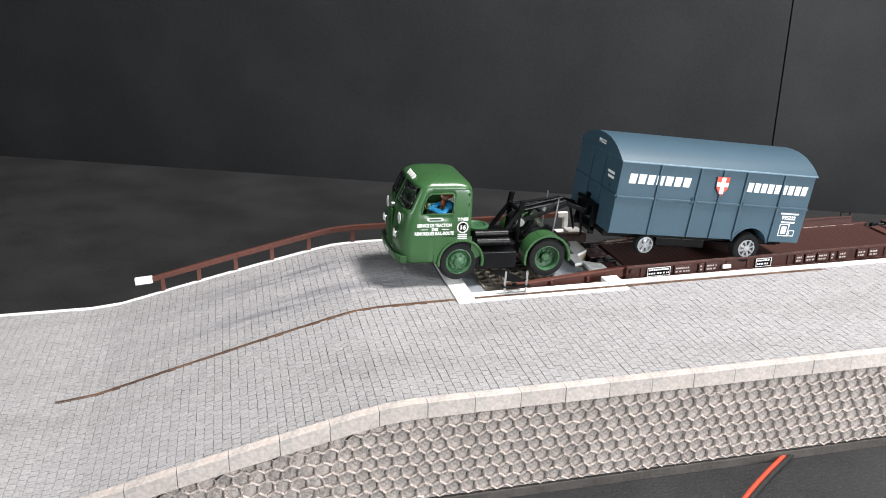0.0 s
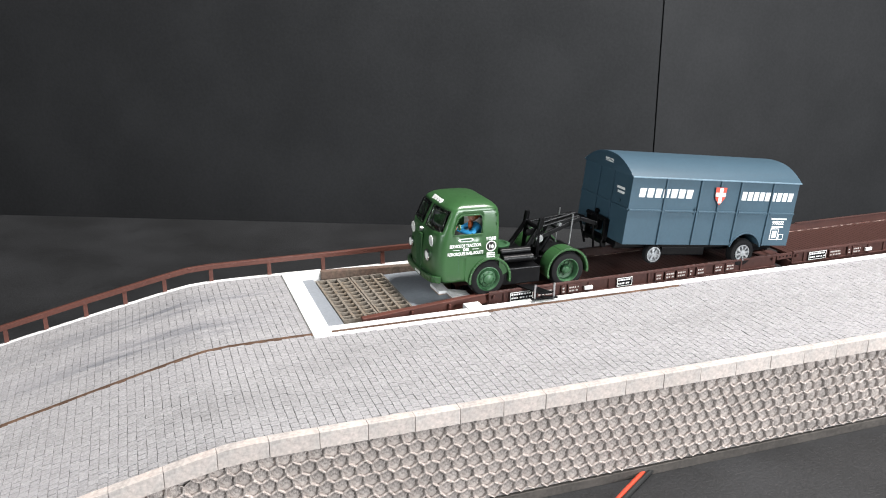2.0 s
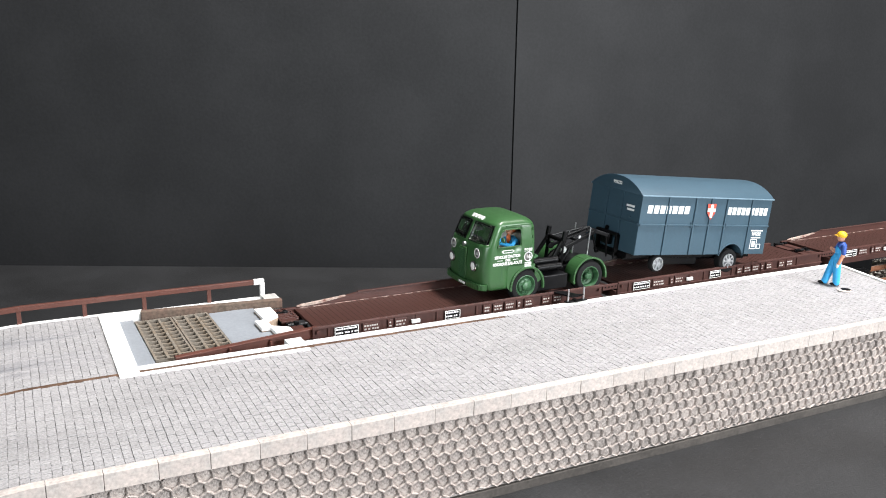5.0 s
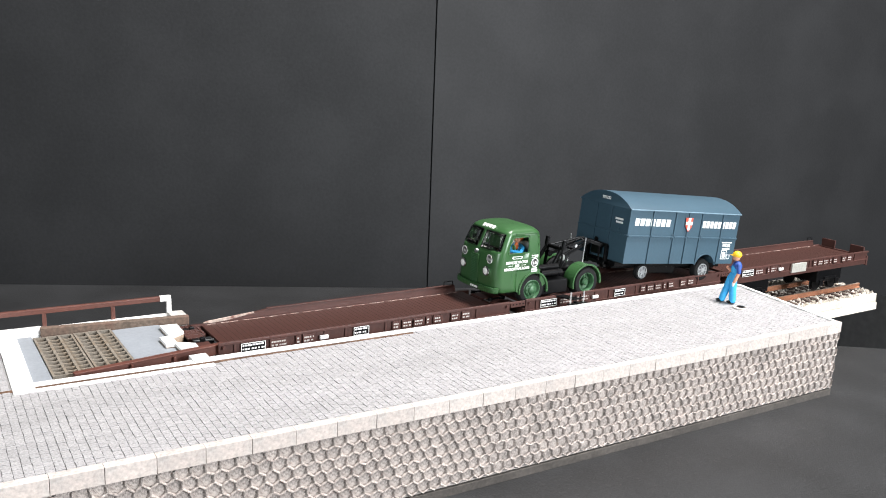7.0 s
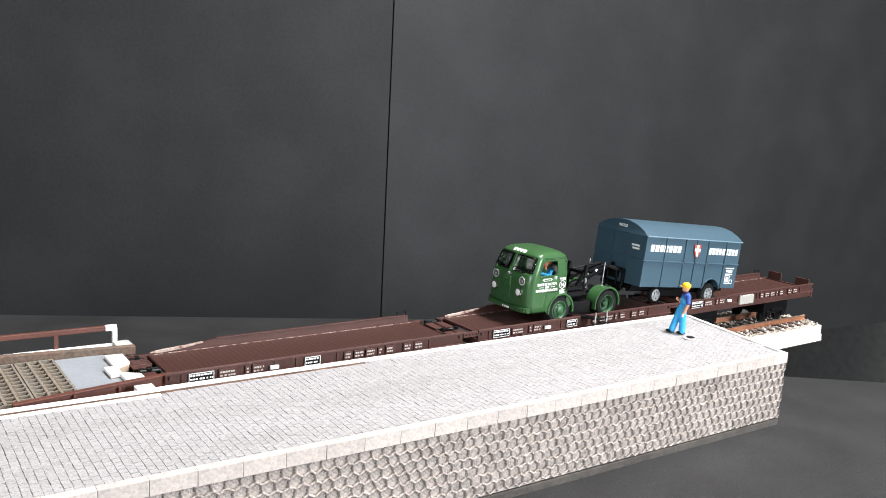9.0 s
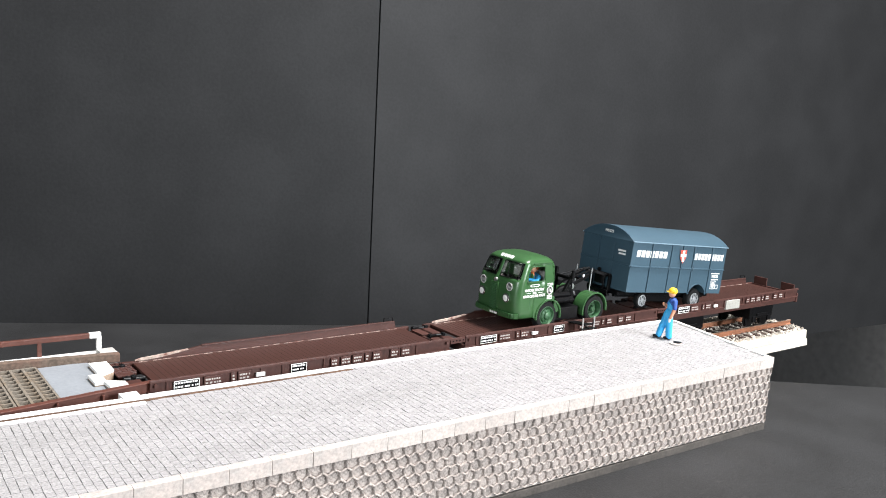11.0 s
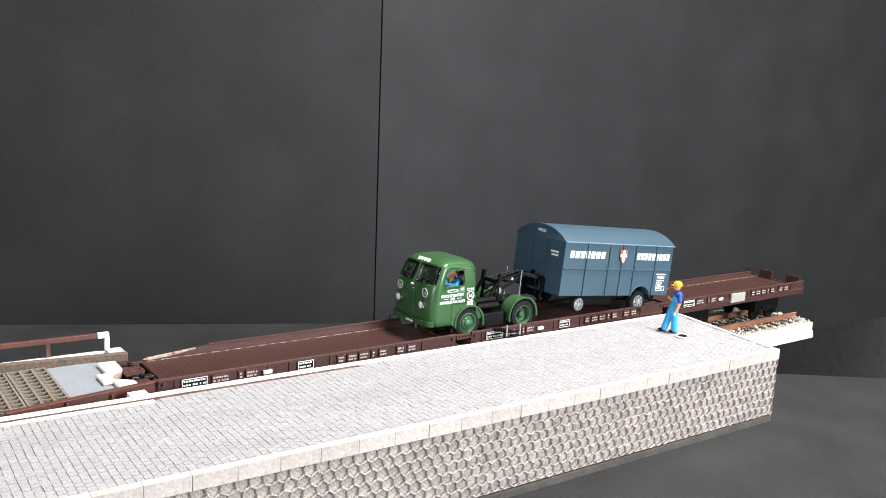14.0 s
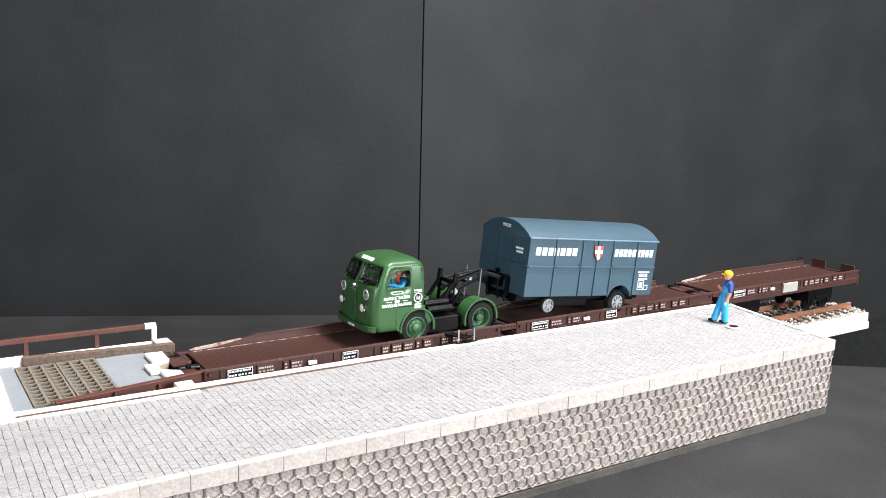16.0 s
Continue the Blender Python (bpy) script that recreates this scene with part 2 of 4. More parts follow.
    return tagged(ob, label)


def facing_front(x, y, z):
    """Text on a side that looks towards -y."""
    return Matrix.Translation((x, y, z)) @ Matrix.Rotation(radians(90), 4, "X")


def facing_nose(x, y, z, back=0.0):
    """Text on a face that looks towards -x."""
    return Matrix.Translation((x, y, z)) @ Matrix.Rotation(radians(-90), 4, "Z") @ Matrix.Rotation(radians(90 - back), 4, "X")


# ---- the table, backdrop and room ----
FLOOR = -31.0
tb = prism([(-700, -420), (900, -420), (620, -232), (408, -74), (358, -38), (290, 104), (203, 142), (-141, 301), (-700, 556)], FLOOR - 18, FLOOR)
tagged(part("table_top", tb, TABLE), "black matt card sheet covering the table", "table top", kind="structure")


def backdrop(name, a, b):
    d = (Vector((*b, 0)) - Vector((*a, 0))).normalized()
    n = Vector((-d.y, d.x, 0))
    if n.y < 0:
        n = -n
    o = [a, b, (b[0] + n.x * 6, b[1] + n.y * 6), (a[0] + n.x * 6, a[1] + n.y * 6)]
    bm = prism(o, -140, 560, bevel=0.25)
    bm.transform(Matrix.Shear("XY", 4, (0.0, 0.02)))   # the boards lean back a little
    return tagged(part(name, bm, BACK), "dark grey painted backdrop board", "backdrop", kind="structure")


backdrop("backdrop_west", (-820, 782), (332.2, 299.3))
backdrop("backdrop_east", (333.3, 299), (1250, 201))
# Black strip added behind the joint to stand in for the gap's shadow.
tagged(part("seam_shade_strip", block(322, 344, 326, 332, -140, 560, 0.5), BLACK), "black strip added as shade behind the joint of the backdrop boards", "backdrop", kind="structure")
for nm, c in (("wall_north", (-1700, 1800, 1100, 1120)), ("wall_south", (-1700, 1800, -1820, -1800)), ("wall_west", (-1720, -1700, -1800, 1100)), ("wall_east", (1800, 1820, -1800, 1100))):
    tagged(part(nm, block(*c, -750, 1650), ROOM), "plain grey painted room wall", "wall", kind="structure")
tagged(part("floor", block(-1700, 1800, -1800, 1100, -770, -750), ROOM), "plain grey room floor", "floor", kind="structure")
tagged(part("ceiling", block(-1700, 1800, -1800, 1100, 1650, 1670), ROOM), "plain pale room ceiling", "ceiling", kind="structure")

# ---- the loading platform ----
TURN = -1.31
NEAR, FAR = -69.1, 46.4
TOPX = [-260, -116, -106, -97, -86, -60, -39, -32, -25, -18, 400]
TOPZ = [-18.3, -18.3, -17.3, -15.2, -12.5, -6.5, -1.9, -0.6, -0.1, 0.0, 0.0]


def top(x):
    return float(np.interp(x, TOPX, TOPZ))


platform = thing("loading_platform", (40, 0, 0), "model loading platform with ramp, grey setts and hexagonal stone wall", "platform", turn=TURN)
PX = 40.0   # the platform's own x is counted from here


def slab(x0, x1, y0, y1, drop, z0):
    bm = bmesh.new()
    xs = sorted({x0, x1, *[x for x in TOPX if x0 < x < x1]})
    up = [[bm.verts.new((x - PX, y, top(x) - drop)) for x in xs] for y in (y0, y1)]
    dn = [[bm.verts.new((x - PX, y, z0)) for x in xs] for y in (y0, y1)]
    for k in range(len(xs) - 1):
        bm.faces.new((up[0][k], up[0][k + 1], up[1][k + 1], up[1][k]))
        bm.faces.new((dn[0][k], dn[1][k], dn[1][k + 1], dn[0][k + 1]))
        for s in (0, 1):
            bm.faces.new((up[s][k], dn[s][k], dn[s][k + 1], up[s][k + 1]))
    for k in (0, -1):
        bm.faces.new((up[0][k], up[1][k], dn[1][k], dn[0][k]))
    return bm


def end_x(y):
    """The platform's far end is cut slightly askew."""
    return 296.4 + (y - NEAR) * 0.15


QUAY = -6.2   # edge along the wagons


def quay(x0, y0, y1, drop, z0):
    """A level plate from x0 to the askew end."""
    return prism([(x0 - PX, y0), (end_x(y0) - PX, y0), (end_x(y1) - PX, y1), (x0 - PX, y1)], z0, -drop)


part("ramp_core", slab(-260, 0, NEAR + 1.2, FAR - 0.4, 0.18, FLOOR + 2), SETT_JOINT, platform)
part("quay_core", quay(0.02, NEAR + 1.2, QUAY - 0.4, 0.18, FLOOR + 2), SETT_JOINT, platform)
part("ledge_core", block(0.02 - PX, 62 - PX, 42.2, 52, FLOOR + 2, -3.8), WHITE, platform)
part("wall_backing", slab(-260, 296.2, NEAR + 1.10, NEAR + 1.19, 1.0, FLOOR + 2), HEX_BACK, platform)
part("base_board", prism([(-260 - PX, NEAR - 0.05), (296.0 - PX, NEAR - 0.05), (304.6 - PX, -10), (-260 - PX, -10)], FLOOR, FLOOR + 2.8, bevel=0.2), BASE, platform)
part("pit_floor", block(0.1 - PX, 62 - PX, -5.8, 42, -9, -7), SLEEPER, platform)
part("end_face", prism([(end_x(NEAR) + 0.05 - PX, NEAR + 0.9), (end_x(NEAR) + 0.7 - PX, NEAR + 0.9), (end_x(QUAY) + 0.7 - PX, QUAY - 0.4), (end_x(QUAY) + 0.05 - PX, QUAY - 0.4)], FLOOR + 2, -0.6), HEX_BACK, platform)

# edge strips of white card
part("white_edge_far", slab(-260, 6, FAR - 1.6, FAR + 0.4, -0.15, FLOOR + 2.1), WHITE, platform)
part("white_edge_quay", block(57.2 - PX, 305.8 - PX, QUAY - 3.2, QUAY, -6, 0.25, 0.1), WHITE, platform)
part("white_edge_end", prism([(end_x(NEAR) - 1.6 - PX, NEAR + 2.75), (end_x(NEAR) + 0.4 - PX, NEAR + 2.75), (end_x(QUAY) + 0.4 - PX, QUAY - 3.3), (end_x(QUAY) - 1.6 - PX, QUAY - 3.3)], -1.2, 0.35, bevel=0.1), WHITE, platform)
part("pit_frame_front", block(0 - PX, 5.8 - PX, -14.0, 45.8, -3, 0.28, 0.1), WHITE, platform)
part("pit_frame_near", block(5.82 - PX, 57 - PX, -10.1, -6.9, -3, 0.28, 0.15), WHITE, platform)
part("pit_frame_outer", block(5.82 - PX, 57 - PX, -14.0, -11.9, -3, 0.26, 0.15), WHITE, platform)
part("pit_frame_far", block(5.82 - PX, 14.4 - PX, 41.6, 45.8, -3, 0.45, 0.15), WHITE, platform)
part("white_ledge", block(14.4 - PX, 59 - PX, 43.6, 46.8, -4, -0.3, 0.15), WHITE, platform)

# the guide groove in the paving
GX, GY = [-260, -117, -73, -31, -6, 60, 240], [-18.0, -18.0, -15.0, -11.8, -11.1, -11.0, -10.4]


def gy(x):
    return float(np.interp(x, GX, GY))


gn = [-117, -73, -6, *[x for x in TOPX if -117 < x < 130], 60, 130]
gn = sorted(set(gn))
bm = bmesh.new()
for a, b in zip(gn, gn[1:]):
    bar(bm, (a - PX, gy(a), top(a) - 0.55), (b - PX, gy(b), top(b) - 0.55), 0.8, 0.5)
part("guide_groove", bm, GROOVE, platform, "narrow brown guide groove")
gl = bmesh.new()
for d in (-0.5, 0.5):
    for a, b in zip(gn, gn[1:]):
        bar(gl, (a - PX, gy(a) + d, top(a) - 0.05), (b - PX, gy(b) + d, top(b) - 0.05), 0.14, 0.55)
part("groove_lip", gl, GROOVE, platform)

# ---- handrail ----
hr = thing("handrail", (40, 0, 0), "brown model handrail with white ends along the ramp edge", "handrail", turn=TURN)
RAILX = [-95, -66, -46, -38, -32, -24, 0, 32, 55]
RY = FAR + 0.1


def railz(x):
    return top(x) + 5.5


rb = bmesh.new()
for a, b in zip(RAILX, RAILX[1:]):
    bar(rb, (a - 0.05 - PX, RY, railz(a)), (b + 0.05 - PX, RY, railz(b)), 1.5, 1.8, 0.2)
part("rail", rb, RAILBROWN, hr)
for x in (-91.3, -78.9, -66.1, -53.3, -40.1, -24.3, -4.0, 15.6, 38.2):
    part("post", block(-0.7, 0.7, -0.55, 0.55, (top(x) - 0.2 if x < 10 else -0.5), railz(x) - 0.4, 0.12), RAILBROWN, hr, at=(x - PX, RY, 0))
wc = bmesh.new()
bar(wc, (-100.5 - PX, RY, railz(-100.5) + 0.9), (-94.6 - PX, RY, railz(-95)), 1.9, 2.4, 0.25)
part("white_start_cap", wc, WHITE, hr, "white painted rail end")
wc = bmesh.new()
bar(wc, (54.6 - PX, RY, railz(54)), (58.6 - PX, RY, railz(58)), 1.8, 2.0, 0.25)
bxx(wc, 57.1 - PX, 58.7 - PX, RY - 0.9, RY + 0.9, -0.5, railz(58) - 0.2, 0.2)
part("white_end_cap", wc, WHITE, hr, "white painted rail end with upright")

# ---- things in the pit between ramp and wagon ----
def grating(x0):
    """Two long bars and ten cross bars in a rim, each opening dished at its upper edge."""
    g = thing("steel_grating", (x0, 0, -2.4), "rusty grey-brown model grating with square openings", "grating", "ramp gratings")
    part("rim", bxx(bxx(bxx(block(0, 0.7, -0.4, 38, -0.2, 1.4, 0.06), 11.5, 12.2, -0.4, 38, -0.2, 1.4, 0.06), 0.7, 11.5, -0.4, 0.2, -0.2, 1.4), 0.7, 11.5, 37.4, 38, -0.2, 1.4), GRID, g)
    for k in range(1, 3):
        part("long_bar", block(-0.42, 0.42, 0.2, 37.4, -0.4, 1.42, 0.06), GRID, g, at=(k * 3.75 + 0.35, 0, 0))
    for k in range(1, 11):
        part("cross_bar", prism([(0.7, 1.32), (2.4, 1.12), (4.1, 1.34), (6.1, 1.12), (8.1, 1.34), (9.8, 1.12), (11.5, 1.32), (11.5, -0.4), (0.7, -0.4)], -0.42, 0.42, "y"), GRID, g, at=(0, k * 3.42 - 0.4, 0))
    for x in (0, 11.7):
        part("bearer", block(x, x + 0.5, 0.2, 37.4, -4.65, -0.2), BASE, g)
    return g


grating(11.7)
grating(24.2)
bp = thing("grey_plate", (5.9, 0, -2.0), "plain pale grey metal plate beside the grating", "plate")
part("sheet", block(0, 5.6, -4.6, 41.0, -0.5, 0.6, 0.1), PLATEGREY, bp)
part("bearer", block(0.5, 3.5, -4, 40, -5.05, -0.5), BASE, bp)
bp = thing("bridge_plate", (36.6, 0, -2.0), "smooth blue-grey metal bridge plate", "plate")
part("sheet", block(0, 16.0, 0.4, 37.2, -0.5, 0.7, 0.1), PLATEGREY, bp)
part("bearer", block(0.5, 14, 1, 36, -5.05, -0.5), BASE, bp)
wp = thing("white_stop_block", (0, 0, -1.3), "white notched stop block on the bridge plate", "stop block")
notch = [(51.6, 31.7), (57.5, 31.2), (57.3, 21.7), (52.2, 18.4), (51.9, 12.0), (57.2, 8.6), (57.2, 4.6), (51.3, 4.6), (51.3, 10.5), (48.2, 10.5), (48.2, 19.1), (51.6, 19.1)]
part("white_top", prism(notch, 0.4, 1.4, bevel=0.08), WHITE, wp)
part("card_core", prism([(52.0 + (x - 52.0) * 0.98, 18 + (y - 18) * 0.98) for x, y in notch], -4.5, 0.38), mat("cut_card", (0.36, 0.27, 0.20), 0.9, var=0.25), wp, "raw brown card edge")
cb = thing("coupler_box", (0, 0, 0), "dark brown ribbed coupler box on the wagon end", "coupler")
part("box_body", block(58.2, 64.4, 20.0, 31.6, -6.5, -1.5, 0.2), BROWN, cb)
for k in range(7):
    part("rib", block(58.0, 64.5, -0.28, 0.28, -1.55, -1.05, 0.1), BROWN, cb, at=(0, 20.6 + k * 1.75, 0))
for k in range(4):
    part("cross_rib", block(-0.25, 0.25, 20.2, 31.4, -1.5, -1.1), BROWN, cb, at=(58.8 + k * 1.7, 0, 0))
part("front_flap", block(57.8, 58.18, 20.4, 31.2, -5.5, -2.3, 0.1), BLACK, cb)
cb = thing("coupling_hook", (0, 0, -2.0), "black coupling gear under the wagon end", "coupler")
bm = bmesh.new()
rod(bm, (58.4, 14.4, 0.4), (65.2, 14.0, 0.2), 0.8, 10)
rod(bm, (60.6, 10.8, -0.2), (60.6, 18.4, -0.2), 0.7, 10)
bxx(bm, 58.4, 66.0, 8.6, 18.8, -4.5, -1.2, 0.3)
part("gear", bm, BLACK, cb, smooth=True)
wp = thing("white_corner_block", (0, 0, 0.45), "white card block on the pit edge", "block")
part("body", block(51.3, 56.8, -10.0, -3.6, -3.4, 0.2, 0.2), WHITE, wp)
wp = thing("pale_end_block", (0, 0, -1.2), "pale grey block behind the weathered beam", "block")
part("body", block(57.6, 63.2, 37.6, 44.2, -2.6, 2.1, 0.25), mat("pale_block", (0.42, 0.41, 0.39), 0.8), wp)
wp = thing("weathered_beam", (0, 0, 0), "weathered grey-brown timber beam along the pit", "beam")
bm = bmesh.new()
bar(bm, (14.6, 42.4, -0.5), (63.4, 36.4, -0.6), 2.6, 3.2, 0.3)
part("timber", bm, WOOD, wp)
part("bearer", block(24, 52, 38.4, 40.1, -7, -2.0), BASE, wp)
gb = thing("guide_beam", (0, 0, 0), "brown tapered steel guide beam beside the gratings", "beam")
bm = bmesh.new()
bar(bm, (17.0, -3.4, -1.6), (64.6, 1.6, -0.6), 1.0, 3.4, 0.1)
part("web", bm, RAILBROWN, gb)
bm = bmesh.new()
bar(bm, (17.0, -3.4, 0.1), (64.6, 1.6, 1.1), 2.2, 0.45, 0.1)
part("flange", bm, RAILBROWN, gb)
for x, y in ((34.0, -2.2), (47.5, -0.8)):
    part("gusset", block(x - 0.3, x + 0.3, y - 1.4, y, -3.0, 0.0), RAILBROWN, gb)
part("bearer", block(36, 48, -1.9, -1.0, -7.0, -3.0), BASE, gb)


# ---- flat wagons ----
DECK = -0.9
UP = 2.65   # the labelled sill stands this much above the deck edge
WIDE = 28.6


def wagon(x0, length, last):
    w = thing("flat_wagon", (x0, 0, DECK), "brown low flat wagon with labelled side sills, standing on the track", "flat wagon", "coupled flat wagons")
    L = length
    part("deck", block(4.0, L - 4.0, -0.2, WIDE, -1.0, 0.0, 0.1), BROWN_DECK, w, "worn dark brown deck")
    part("side_sill", block(0.5, L - 0.5, -0.55, -0.2, -4.6, 0.35 + UP, 0.08), BROWN, w)
    part("side_sill", block(0.5, L - 0.5, WIDE, WIDE + 1.6, -4.6, 0.2, 0.08), BROWN, w)
    part("sill_flange", block(0.3, L - 0.3, -1.15, -0.55, -0.55 + UP, 0.25 + UP, 0.08), BROWN, w)
    part("sill_flange", block(0.3, L - 0.3, -1.15, -0.55, -4.8 + UP, -4.25 + UP, 0.08), BROWN, w)
    part("far_side_wall", prism([(5, 0.25), (7, 0.9), (14, 1.4), (24, 2.3), (29, 3.1), (L - 8, 3.1), (L - 7, 0.25)], WIDE + 0.4, WIDE + 1.3, "y", bevel=0.1), BROWN, w)
    part("wall_cap", block(29, L - 8, WIDE + 0.2, WIDE + 1.5, 3.1, 3.4, 0.08), BROWN, w)
    part("grab_handle", rod(rod(rod(bmesh.new(), (L - 13, WIDE + 0.9, 3.3), (L - 13, WIDE + 0.9, 5.0), 0.2, 6), (L - 8.6, WIDE + 0.9, 3.3), (L - 8.6, WIDE + 0.9, 5.0), 0.2, 6), (L - 13, WIDE + 0.9, 5.0), (L - 8.6, WIDE + 0.9, 5.0), 0.2, 6), BLACK, w)
    bm = bmesh.new()
    for k in range(int((L - 12) / 1.7)):
        x = 6 + k * 1.7
        q = 0.5 + 0.35 * math.sin(k * 2.3) + 0.2 * math.sin(k * 5.1)
        if q > 0.25:
            bxx(bm, x, x + 1.5, WIDE - 0.25, WIDE - 0.03, -0.05, 0.08 + 0.08 * q)
    part("worn_deck_edge", bm, SPINE, w)
    part("worn_wall_top", prism([(5.0, 0.6), (7, 1.1), (14, 1.6), (24, 2.45), (24, 2.1), (14, 0.7), (8, 0.3)], WIDE + 0.3, WIDE + 1.35, "y"), SPINE, w)
    for k in range(int((L - 14) / 2.1)):
        part("plank_seam", block(-0.09, 0.09, 0.6, WIDE - 0.4, -0.02, 0.035), DARKDECK, w, at=(7 + k * 2.1, 0, 0))
    if not last:
        gs = part("gap_sill", block(L - 0.4, L + 6.9, -1.05, -0.45, -2.2 + UP, 0.1 + UP, 0.08), BROWN, w)
        for k in range(4):
            part("rivet", rod(bmesh.new(), (L + 0.8 + k * 1.7, -1.25, -1.0 + UP), (L + 0.8 + k * 1.7, -1.0, -1.0 + UP), 0.32, 8), BLACK, gs)
    for k in range(int((L - 8) / 8.2)):
        part("sill_rib", block(-0.35, 0.35, -1.05, -0.5, -4.3 + UP, -0.5 + UP), BROWN, w, at=(6 + k * 8.2, 0, 0))
    # labels on the side sill
    tags = [(8.0, 8.6, 1, 0), (18.2, 6.4, 0, 1), (27.6, 2.0, 0, 0), (30.2, 4.6, 0, 1), (50.0, 6.2, 1, 0), (66, 3.4, 0, 0), (70.2, 4.2, 0, 1), (75.2, 4.2, 0, 1), (80.6, 1.8, 0, 0), (84, 3.6, 0, 1), (92, 3.6, 0, 1), (97, 4.0, 0, 0)]
    for x, l, framed, lines in tags:
        if x + l > L - 3:
            continue
        s = part("label_plate", block(0, l, -1.25, -1.08, -3.9, -0.75, 0.05), BLACK if framed else BROWN, w, at=(x, 0, UP))
        if framed:
            for a in ((0, l, -0.98, -0.75), (0, l, -3.9, -3.72), (0, 0.2, -3.7, -1.0), (l - 0.2, l, -3.7, -1.0)):
                part("white_line", block(a[0], a[1], -1.31, -1.25, a[2], a[3]), LETTER, s)
        rng = random.Random(int(x * 10))
        for z in ((-1.3, -2.6) if framed else (-1.5, -2.7)):
            u = 0.5
            while u < l - 0.8:
                g = 0.45 + rng.random() * 0.5
                part("lettering_bar", block(u, min(u + g, l - 0.4), -1.30, -1.25, z - 0.55, z), LETTER if framed else FADED, s)
                u += g + 0.22 + (0.4 if rng.random() < 0.2 else 0)
    part("white_marker", block(36.6, 39.8, -1.9, -1.1, -3.2 + UP, -1.9 + UP, 0.1), WHITE, w)
    # ends with their plates and hinges
    for x, s in ((0.0, 1), (L, -1)):
        if x and last:
            for y in (1.6, 19.4):
                part("end_flap", block(x - 1.0, x - 0.2, y, y + 8.4, 0.1, 4.6, 0.15), BROWN, w)
            part("end_beam", block(x - 1.4, x, -1.0, 28.4, -5.2, 0.05, 0.2), BROWN, w)
            for y in (4.5, 20):
                bm = rod(rod(bmesh.new(), (x, y, -2.6), (x + 2.6, y, -2.6), 0.7), (x + 2.6, y, -2.6), (x + 3.2, y, -2.6), 2.0, 16)
                part("buffer", bm, BLACK, w, smooth=True)
            continue
        part("end_beam", block(min(x, x + s * 1.2), max(x, x + s * 1.2), 0.2, 27.0, -4.4, -1.1, 0.15), BROWN, w)
        for y in (4.0, 17.6):
            part("chequer_plate", block(min(x + s * 1.2, x - s * 4.2), max(x + s * 1.2, x - s * 4.2), y, y + 8.2, -0.9, -0.35, 0.1), BROWN, w)
        bm = bmesh.new()
        for y in (2.4, 14.0, 26.4):
            rod(bm, (x + s * 0.8, y, -0.2), (x - s * 3.5, y + 0.7, -0.2), 0.45, 8)
            bxx(bm, min(x - s * 1, x + s * 0.5), max(x - s * 1, x + s * 0.5), y - 0.7, y + 0.7, -0.6, 0.7, 0.15)
        part("coupling_gear", bm, BLACK, w)
        part("hinge", rod(bmesh.new(), (x + s * 2.2, -1.5, 1.2), (x + s * 2.2, -0.9, 1.2), 0.6, 12), BROWN, w)
    # running gear
    for bx in ((L * 0.22, L * 0.78) if not last else (L * 0.18, L * 0.72)):
        f = part("bogie_frame", block(bx - 11, bx + 11, 0.4, 24.0, -11.6, -5.0, 0.4), BLACK, w)
        for ax in (-7, 7):
            for y in (3.3, 19.2):
                bm = lathe(bmesh.new(), [(0.6, -0.6), (4.1, -0.5), (4.1, 0.5), (4.6, 0.7), (4.6, 1.1), (0.6, 1.2)], 24)
                part("wheel", bm, BLACK, f, at=(bx + ax, y, -12.4), smooth=True)
            part("axle_box", block(-1.6, 1.6, -0.4, 0.6, -1.4, 1.8, 0.3), BLACK, f, at=(bx + ax, 0, -12.0))
        part("spring", block(-5, 5, -0.5, 0.4, -1, 0.4, 0.3), BLACK, f, at=(bx, 0, -9.0))
    return w


wagon(61.6, 121.5, False)
wagon(190.2, 121.5, False)
wagon(318.8, 117.6, True)
tb_ = thing("tool_box", (366.2, -0.8, DECK - 3.0), "grey box hung under the flat wagon's sill", "box")
part("body", block(0, 12.2, -0.9, 1.2, 0, 4.8, 0.2), mat("grey_box", (0.33, 0.32, 0.29), 0.7), tb_)

# ---- track under the wagons ----
tagged(part("track_bed", prism([(-7.4, FLOOR), (-7.0, -27.2), (-6.2, -27.0), (-6.4, -26.4), (-6.2, -22.2), (36, -22.2), (37, FLOOR)], 66, 442, "x"), TRACKBED), "cream coloured foam track bed", "track bed", kind="structure")
track = thing("railway_track", (0, 0, -22.2), "brown model railway track with dark sleepers", "track")
RAILZ = 3.9
for y in (4.0, 20.6):
    r = part("rail", prism([(-1.0, 1.4), (1.0, 1.4), (1.0, 1.7), (0.35, 2.0), (0.35, 3.2), (0.6, 3.4), (0.6, 3.9), (-0.6, 3.9), (-0.6, 3.4), (-0.35, 3.2), (-0.35, 2.0), (-1.0, 1.7)], 66, 440, "x"), RAILRUST, track, at=(0, y, 0))
    part("rail_head", block(66, 440, -0.5, 0.5, 3.9, 3.96), RAILTOP, r)
for k in range(56):
    part("sleeper", block(-1.4, 1.4, -3.2, 27.8, 0, 1.45, 0.15), SLEEPER, track, at=(68 + k * 6.6, 0, 0))
rng = np.random.RandomState(3)
vs, fs = [], []
